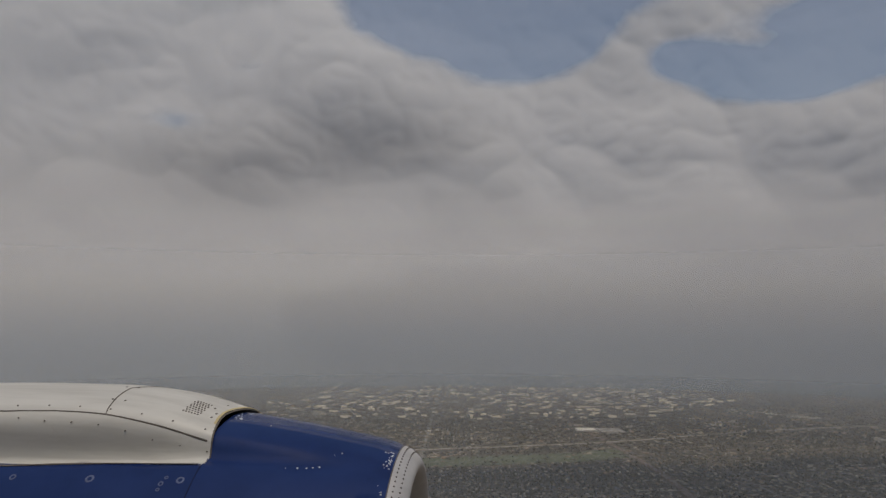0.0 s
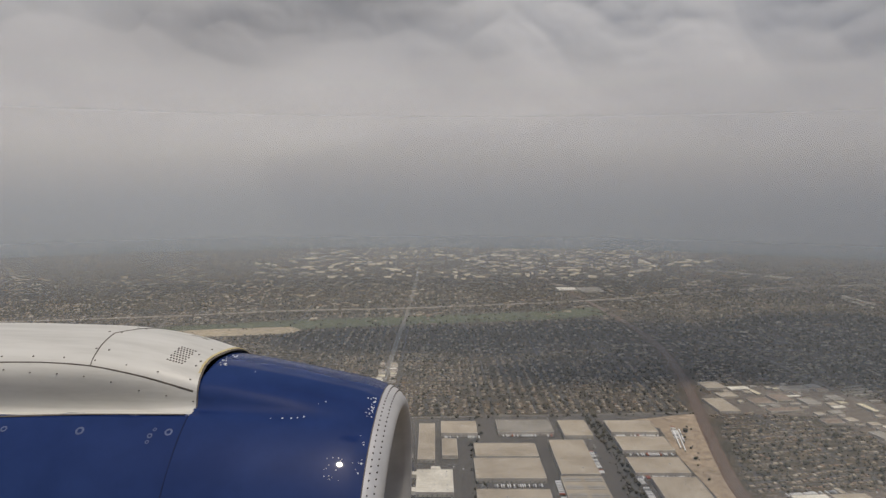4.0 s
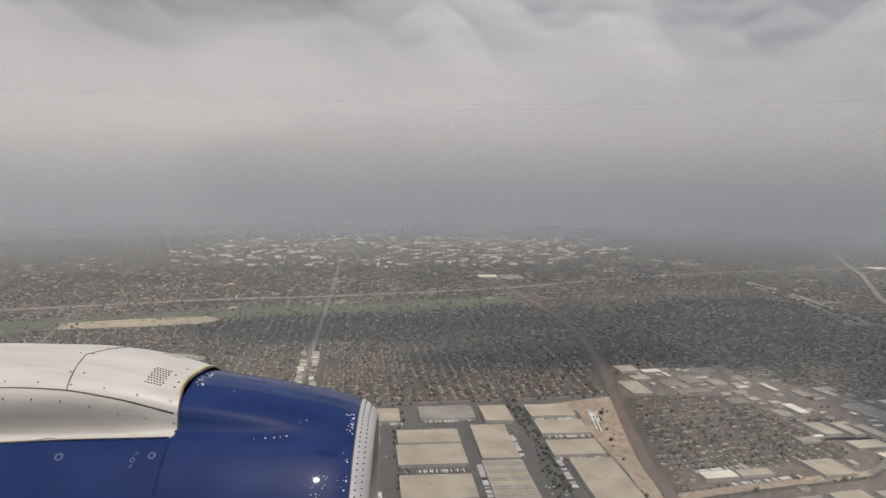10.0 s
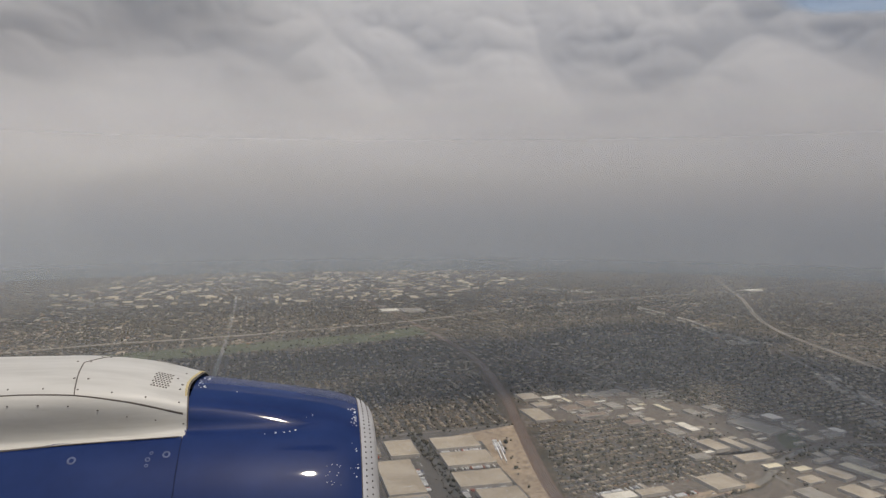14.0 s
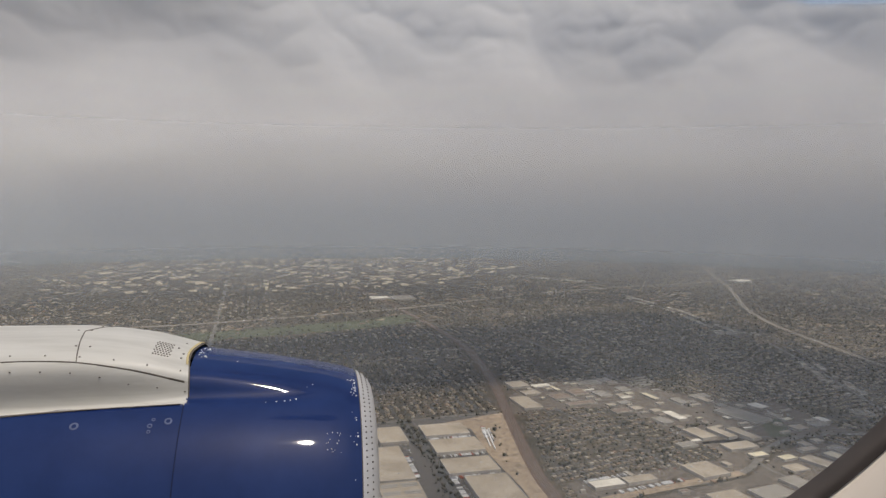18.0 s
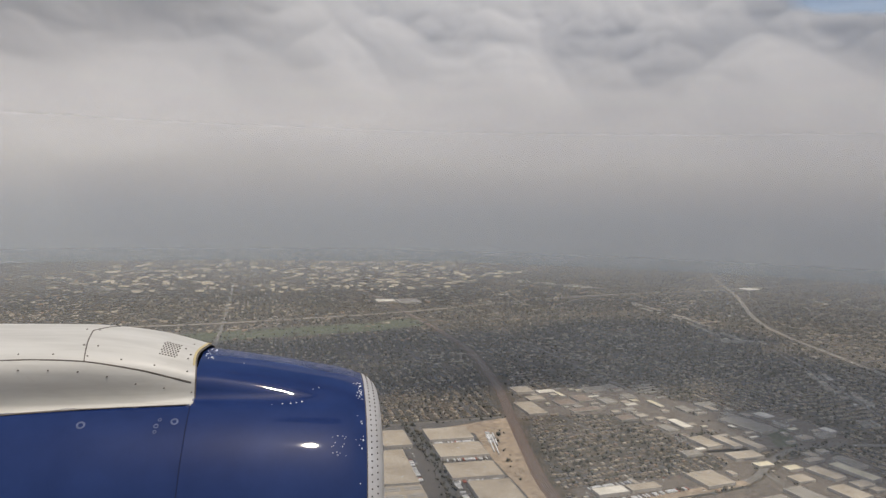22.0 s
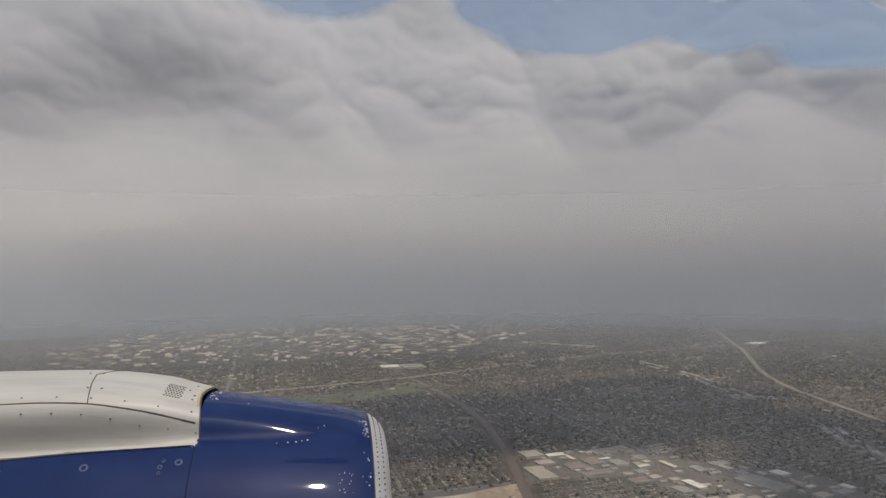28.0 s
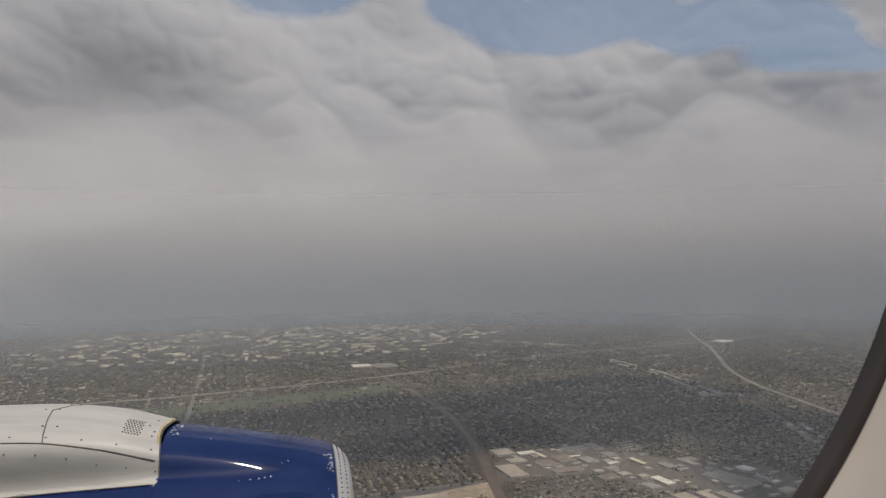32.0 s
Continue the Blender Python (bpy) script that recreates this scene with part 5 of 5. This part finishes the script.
streaks.inputs[1].default_value = (1.2, 9.0, 9.0)
kw.link(kw.local(), streaks.inputs[0])
kw.color(kw.mix(kw.ramp(kw.noise(1.0, 5, 0.6, streaks.outputs[0]), [(0.3, (0.44, 0.425, 0.385)), (0.55, (0.53, 0.515, 0.47)), (0.8, (0.57, 0.555, 0.51))]), (0.44, 0.41, 0.36), kw.span(kw.noise(14.0, 4, 0.7), 0.62, 0.8, 0.0, 0.5)))
M_WHITE = kw.m
M_LIP = plain("bare_aluminium", (0.58, 0.57, 0.56), 5.0, 0.1, 0.45, 0.45).m
M_SEAM = plain("panel_seam", (0.13, 0.115, 0.10), 8.0, 0.3).m
M_FAINT = plain("faint_seam", (0.007, 0.013, 0.05), 8.0, 0.3).m
M_SEALANT = plain("yellowed_sealant", (0.52, 0.43, 0.23), 8.0, 0.2).m
M_CHIP = plain("chipped_primer", (0.6, 0.62, 0.64), 20.0, 0.2).m
M_RING = plain("dull_stain", (0.10, 0.12, 0.20), 20.0, 0.3).m
M_TRIM = plain("beige_window_trim", (0.66, 0.59, 0.51), 30.0, 0.05, 0.55).m
M_SEAL = plain("dark_window_seal", (0.06, 0.05, 0.045), 30.0, 0.2, 0.7).m

HEADING = Vector((0.97897, -0.20073, -0.03645)).normalized()
OUT = Vector((0, 0, 1)).cross(HEADING).normalized()  # away from the cabin
RISE = HEADING.cross(OUT)
LIP = pose(309.13, -41.66, 305.09, 85.5, 0.3, -16.804) @ Vector((-0.364, -1.950, -5.1))  # middle of the intake
engine = tagged(new("jet_engine"), "blue jet engine nacelle with grey intake lip and white upper fairing", "engine")
engine.matrix_world = Matrix(((HEADING.x, OUT.x, RISE.x, LIP.x), (HEADING.y, OUT.y, RISE.y, LIP.y), (HEADING.z, OUT.z, RISE.z, LIP.z), (0, 0, 0, 1)))  # x ahead, y outboard, z up
R1 = 1.03


def eased(x, knots):
    """A smooth curve through (x, value) knots."""
    if x <= knots[0][0]:
        return knots[0][1]
    for k in range(len(knots) - 1):
        (x0, y0), (x1, y1) = knots[k], knots[k + 1]
        if x <= x1:
            before, after = knots[max(k - 1, 0)], knots[min(k + 2, len(knots) - 1)]
            m0 = (y1 - before[1]) / (x1 - before[0])
            m1 = (after[1] - y0) / (after[0] - x0)
            u, w = (x - x0) / (x1 - x0), x1 - x0
            return (2 * u ** 3 - 3 * u * u + 1) * y0 + (u ** 3 - 2 * u * u + u) * w * m0 + (3 * u * u - 2 * u ** 3) * y1 + (u ** 3 - u * u) * w * m1
    return knots[-1][1]


COWL = [(0.11, 0.985), (0.2, 1.01), (0.34, 1.03), (0.6, 1.044), (0.9, 1.055), (1.24, 1.06), (2.0, 1.06), (3.2, 1.0), (5.2, 0.72)]
FOLD = [(0.0, 1.0), (0.4, 0.99), (0.62, 0.96), (0.72, 0.88), (0.79, 0.6), (0.84, 0.05), (0.885, -0.3), (0.93, -0.25), (1.0, 0.0)]
RIDGE_BLUE = [(0.15, 0.0), (0.4, 0.014), (0.65, 0.038), (0.9, 0.060), (1.17, 0.080), (5.2, 0.080)]
RIDGE_WHITE = [(1.1, 0.078), (1.2, 0.108), (1.5, 0.175), (2.0, 0.212), (5.2, 0.214)]


def fold(x, a):
    """How far the pylon's ridge stands up at angle a: 1 at the crest, 0 at its foot on the cowl."""
    end = 118 + 5 * min(max((x - 1.1) / 1.2, 0), 1)
    return eased(min(abs(a - 84) / (end - 84), 1.0), FOLD)


def skin(x, a, lift=0.0, white=False):
    """A point on the cowl, x metres behind the lip at angle a (degrees; 90 is up, 180 towards the cabin)."""
    r = R1 * eased(x, COWL) + eased(x, RIDGE_WHITE if white else RIDGE_BLUE) * fold(x, a) + lift
    return Vector((-x, r * math.cos(radians(a)), r * math.sin(radians(a))))


def sheet(xs, angles, place, closed=False):
    bm = bmesh.new()
    rows = [[bm.verts.new(place(x, a)) for a in angles] for x in xs]
    n = len(angles)
    for p, q in zip(rows, rows[1:]):
        for k in range(n if closed else n - 1):
            bm.faces.new((p[k], p[(k + 1) % n], q[(k + 1) % n], q[k])).smooth = True
    bmesh.ops.recalc_face_normals(bm, faces=bm.faces)
    return bm


ROUND = [k * 2.0 for k in range(180)]
LIP_FORM = [(0.5, 0.77), (0.2, 0.785), (0.06, 0.81), (0.02, 0.835), (0.004, 0.858), (0.0, 0.875), (0.005, 0.895), (0.018, 0.918), (0.04, 0.943), (0.066, 0.963), (0.09, 0.976), (0.108, 0.984)]
part("intake_lip", sheet(range(len(LIP_FORM)), ROUND, lambda i, a: Vector((-LIP_FORM[i][0], R1 * LIP_FORM[i][1] * math.cos(radians(a)), R1 * LIP_FORM[i][1] * math.sin(radians(a)))), True), M_LIP, engine, "bare grey metal intake lip with rivet rows")
part("front_cowl", sheet([0.112 + 1.063 * k / 44 for k in range(45)], ROUND, skin, True), M_BLUE, engine, "glossy dark blue front cowl rising into the pylon ridge")
part("fan_cowl", sheet([1.18 + 4.0 * k / 40 for k in range(41)], ROUND, lambda x, a: skin(x, a, -0.09 if 56 < a < 116.5 + 5 * min((x - 1.1) / 1.2, 1) else -0.001), True), M_BLUE, engine, "glossy dark blue fan cowl")
part("fan_disc", sheet([0.001, 0.4, 0.795], ROUND, lambda r, a: Vector((-0.45, R1 * r * math.cos(radians(a)), R1 * r * math.sin(radians(a)))), True), M_SEAM, engine, "dark fan inside the intake")


def front(a):
    """Front edge of the white fairing."""
    return 1.165 + 0.03 * math.exp(-(((a - 99) / 9) ** 2))


def white_skin(u, a):
    end = 118 + 5 * min(u * 2, 1)
    b = 50 + (end - 50) * a
    x = front(b) + 3.9 * u ** 1.6
    return skin(x, b, 0.009 if 0 < a < 1 else -0.01, True)


part("pylon_fairing", sheet([k / 60 for k in range(61)], [k / 72 for k in range(73)], white_skin), M_WHITE, engine, "white pylon fairing with panel seams and rivets")


def strip(name, points, width, mat, label, lift=0.0105, white=True):
    """A thin raised line on the skin through (x, angle) points."""
    bm = bmesh.new()
    pts = [Vector(p) for p in points]
    fine = [pts[k].lerp(pts[k + 1], j / 8) for k in range(len(pts) - 1) for j in range(8)] + [pts[-1]]
    rows = []
    for k, p in enumerate(fine):
        d = (fine[min(k + 1, len(fine) - 1)] - fine[max(k - 1, 0)])
        d = Vector((d.x, radians(d.y) * R1)).normalized() * width / 2
        side = Vector((-d.y, math.degrees(d.x / R1)))
        rows.append([bm.verts.new(skin(*(p + side * s), lift + e, white)) for s, e in ((-1, -0.002), (-0.8, 0.0015), (0.8, 0.0015), (1, -0.002))])
    for p, q in zip(rows, rows[1:]):
        for k in range(3):
            bm.faces.new((p[k], p[k + 1], q[k + 1], q[k]))
    bmesh.ops.recalc_face_normals(bm, faces=bm.faces)
    return part(name, bm, mat, engine, label)


strip("sealant_bead", [(front(a) + 0.008, a) for a in range(62, 107, 4)], 0.015, M_SEALANT, "yellowed sealant bead at the paint edge")
strip("edge_gap", [(front(a) - 0.004, a) for a in range(62, 118, 4)], 0.010, M_SEAM, "dark gap at the fairing's front edge", 0.004)
strip("panel_seam", [(1.72, 66), (1.74, 80), (1.80, 88), (1.855, 93), (1.835, 101), (1.80, 110.8)], 0.007, M_SEAM, "thin curved panel seam")
strip("panel_seam", [(1.19, 111.6), (1.5, 111.2), (1.8, 110.8), (2.1, 111), (2.4, 111.8), (3.4, 113.4)], 0.005, M_SEAM, "long panel seam along the fairing")
strip("foot_seam", [(1.2, 118.3), (1.5, 119.6), (1.8, 121), (2.3, 123.4), (3.4, 123.4)], 0.010, M_SEAM, "dark gap where the fairing meets the cowl", 0.002)
strip("cowl_seam", [(1.178, a) for a in range(119, 220, 6)], 0.006, M_FAINT, "faint seam between the cowls", 0.0005, False)
strip("lip_seam", [(0.111, a) for a in range(40, 240, 6)], 0.007, M_SEAM, "dark joint behind the intake lip", 0.0, False)


def studs(name, spots, size, mat, label, lift, white=True):
    """Small flat discs on the skin."""
    bm = bmesh.new()
    for x, a, k in spots:
        p = skin(x, a, lift, white)
        turn = Vector((0, math.cos(radians(a)), math.sin(radians(a)))).to_track_quat("Z", "X").to_matrix().to_4x4()
        bmesh.ops.create_cone(bm, cap_ends=True, segments=8, radius1=size * k, radius2=size * k * 0.7, depth=0.004, matrix=Matrix.Translation(p) @ turn)
    return tagged(part(name, bm, mat, engine, label), kind="stuff")


rng = random.Random(4)
for row, (x, rr) in enumerate(((0.082, 0.9735), (0.046, 0.949))):
    bm = bmesh.new()
    for k in range(64):
        a = radians(60 + k * 2.4 + row * 1.2)
        bmesh.ops.create_icosphere(bm, subdivisions=1, radius=0.006, matrix=Matrix.Translation((-x, R1 * rr * math.cos(a), R1 * rr * math.sin(a))))
    tagged(part("rivet_row", bm, M_SEAM, engine, "row of dark rivets on the lip"), kind="stuff")
studs("rivet_row", [(1.185 + 0.16 * k, 113.2 + rng.uniform(-0.3, 0.3), 1) for k in range(9)], 0.006, M_SEAM, "rivets under the long seam", 0.011)
studs("rivet_row", [(1.22 + 0.19 * k, 109.3 + rng.uniform(-0.4, 0.4), 1) for k in range(8)], 0.006, M_SEAM, "rivets over the long seam", 0.011)
studs("rivet_row", [(1.745, 84, 1), (1.80, 84, 1), (1.82, 92, 1), (1.90, 92, 1), (1.76, 104, 1), (1.84, 104, 1), (1.24, 90, 1), (1.27, 96.5, 1), (1.23, 100, 1.2), (1.235, 103, 1)], 0.0075, M_SEAM, "dark fasteners beside the seams", 0.011)
studs("vent_grille", [(1.305 + 0.0175 * k + 0.009 * (l % 2), 95.0 + l * 1.25, 1) for k in range(6) for l in range(8)], 0.0068, M_SEAM, "small perforated vent", 0.011)
studs("access_patch", [(1.36 + 0.02 * k, 79 + rng.uniform(-1, 1), 2.2) for k in range(6)], 0.008, plain("grey_patch", (0.33, 0.32, 0.29), 20.0, 0.2).m, "worn grey patch on the crest", 0.0108)
studs("paint_wear", [(0.515, 114.9, 1.3), (0.55, 115.5, 1), (0.585, 116.0, 1.1), (0.635, 116.4, 1.2), (0.70, 117, 0.6), (0.413, 108, 0.9), (0.45, 109.5, 0.5), (0.9, 98, 0.8)]
      + [(0.13 + abs(rng.gauss(0, 0.018)), rng.uniform(98, 111), rng.uniform(0.5, 1.3)) for _ in range(22)]
      + [(0.135 + abs(rng.gauss(0, 0.02)), rng.uniform(118, 146), rng.uniform(0.4, 1.2)) for _ in range(12)]
      + [(1.125 + rng.uniform(-0.03, 0.03), rng.uniform(85, 97), rng.uniform(0.5, 1.3)) for _ in range(16)]
      + [(rng.uniform(0.24, 0.34), rng.uniform(129, 137), rng.uniform(0.3, 0.8)) for _ in range(16)], 0.006, M_CHIP, "pale chips in the blue paint", 0.0005, False)
for x, a, k in ((1.246, 125.2, 1.2), (1.753, 126.8, 1.3), (1.344, 126.9, 0.8), (1.33, 124.6, 0.6), (2.2, 127.5, 1.0), (1.345, 129, 0.6)):
    bm = bmesh.new()
    for j in range(14):
        t = j / 14 * 2 * math.pi
        for w, e in ((0.010, 0), (0.015, 0.0015), (0.019, 0)):
            bm.verts.new(skin(x + w * k * math.cos(t), a + math.degrees(w * k * math.sin(t) / R1), e))
    bm.verts.ensure_lookup_table()
    for j in range(14):
        for w in range(2):
            bm.faces.new((bm.verts[j * 3 + w], bm.verts[j * 3 + w + 1], bm.verts[(j + 1) % 14 * 3 + w + 1], bm.verts[(j + 1) % 14 * 3 + w]))
    part("stain_ring", bm, M_RING, engine, "pale ring stain on the paint")

AIR = next(pose(*r[1:]) for r in ROWS if r[0] == 19.0)  # the cabin seat
window = tagged(new("cabin_window"), "beige cabin window surround with a dark rubber seal", "window")
window.matrix_world = AIR


def frame_ring(stages, mat, name):
    """The lower forward corner of the window surround, round its rim."""
    bm = bmesh.new()
    rows = []
    for rim, depth in stages:
        rows.append([bm.verts.new((-0.0187 + rim * math.cos(a), 0.087 + rim * math.sin(a), -depth)) for a in np.linspace(-0.42 * math.pi, -0.06 * math.pi, 72)])
    for p, q in zip(rows, rows[1:]):
        for i in range(71):
            bm.faces.new((p[i], p[i + 1], q[i + 1], q[i])).smooth = True
    bmesh.ops.recalc_face_normals(bm, faces=bm.faces)
    return part(name, bm, mat, window)


frame_ring([(0.160, 0.154), (0.160, 0.1505), (0.1612, 0.1495), (0.1628, 0.150)], M_SEAL, "seal")
frame_ring([(0.1628, 0.1508), (0.1645, 0.1488), (0.168, 0.1475), (0.174, 0.145), (0.182, 0.141), (0.190, 0.137), (0.198, 0.134)], M_TRIM, "surround")
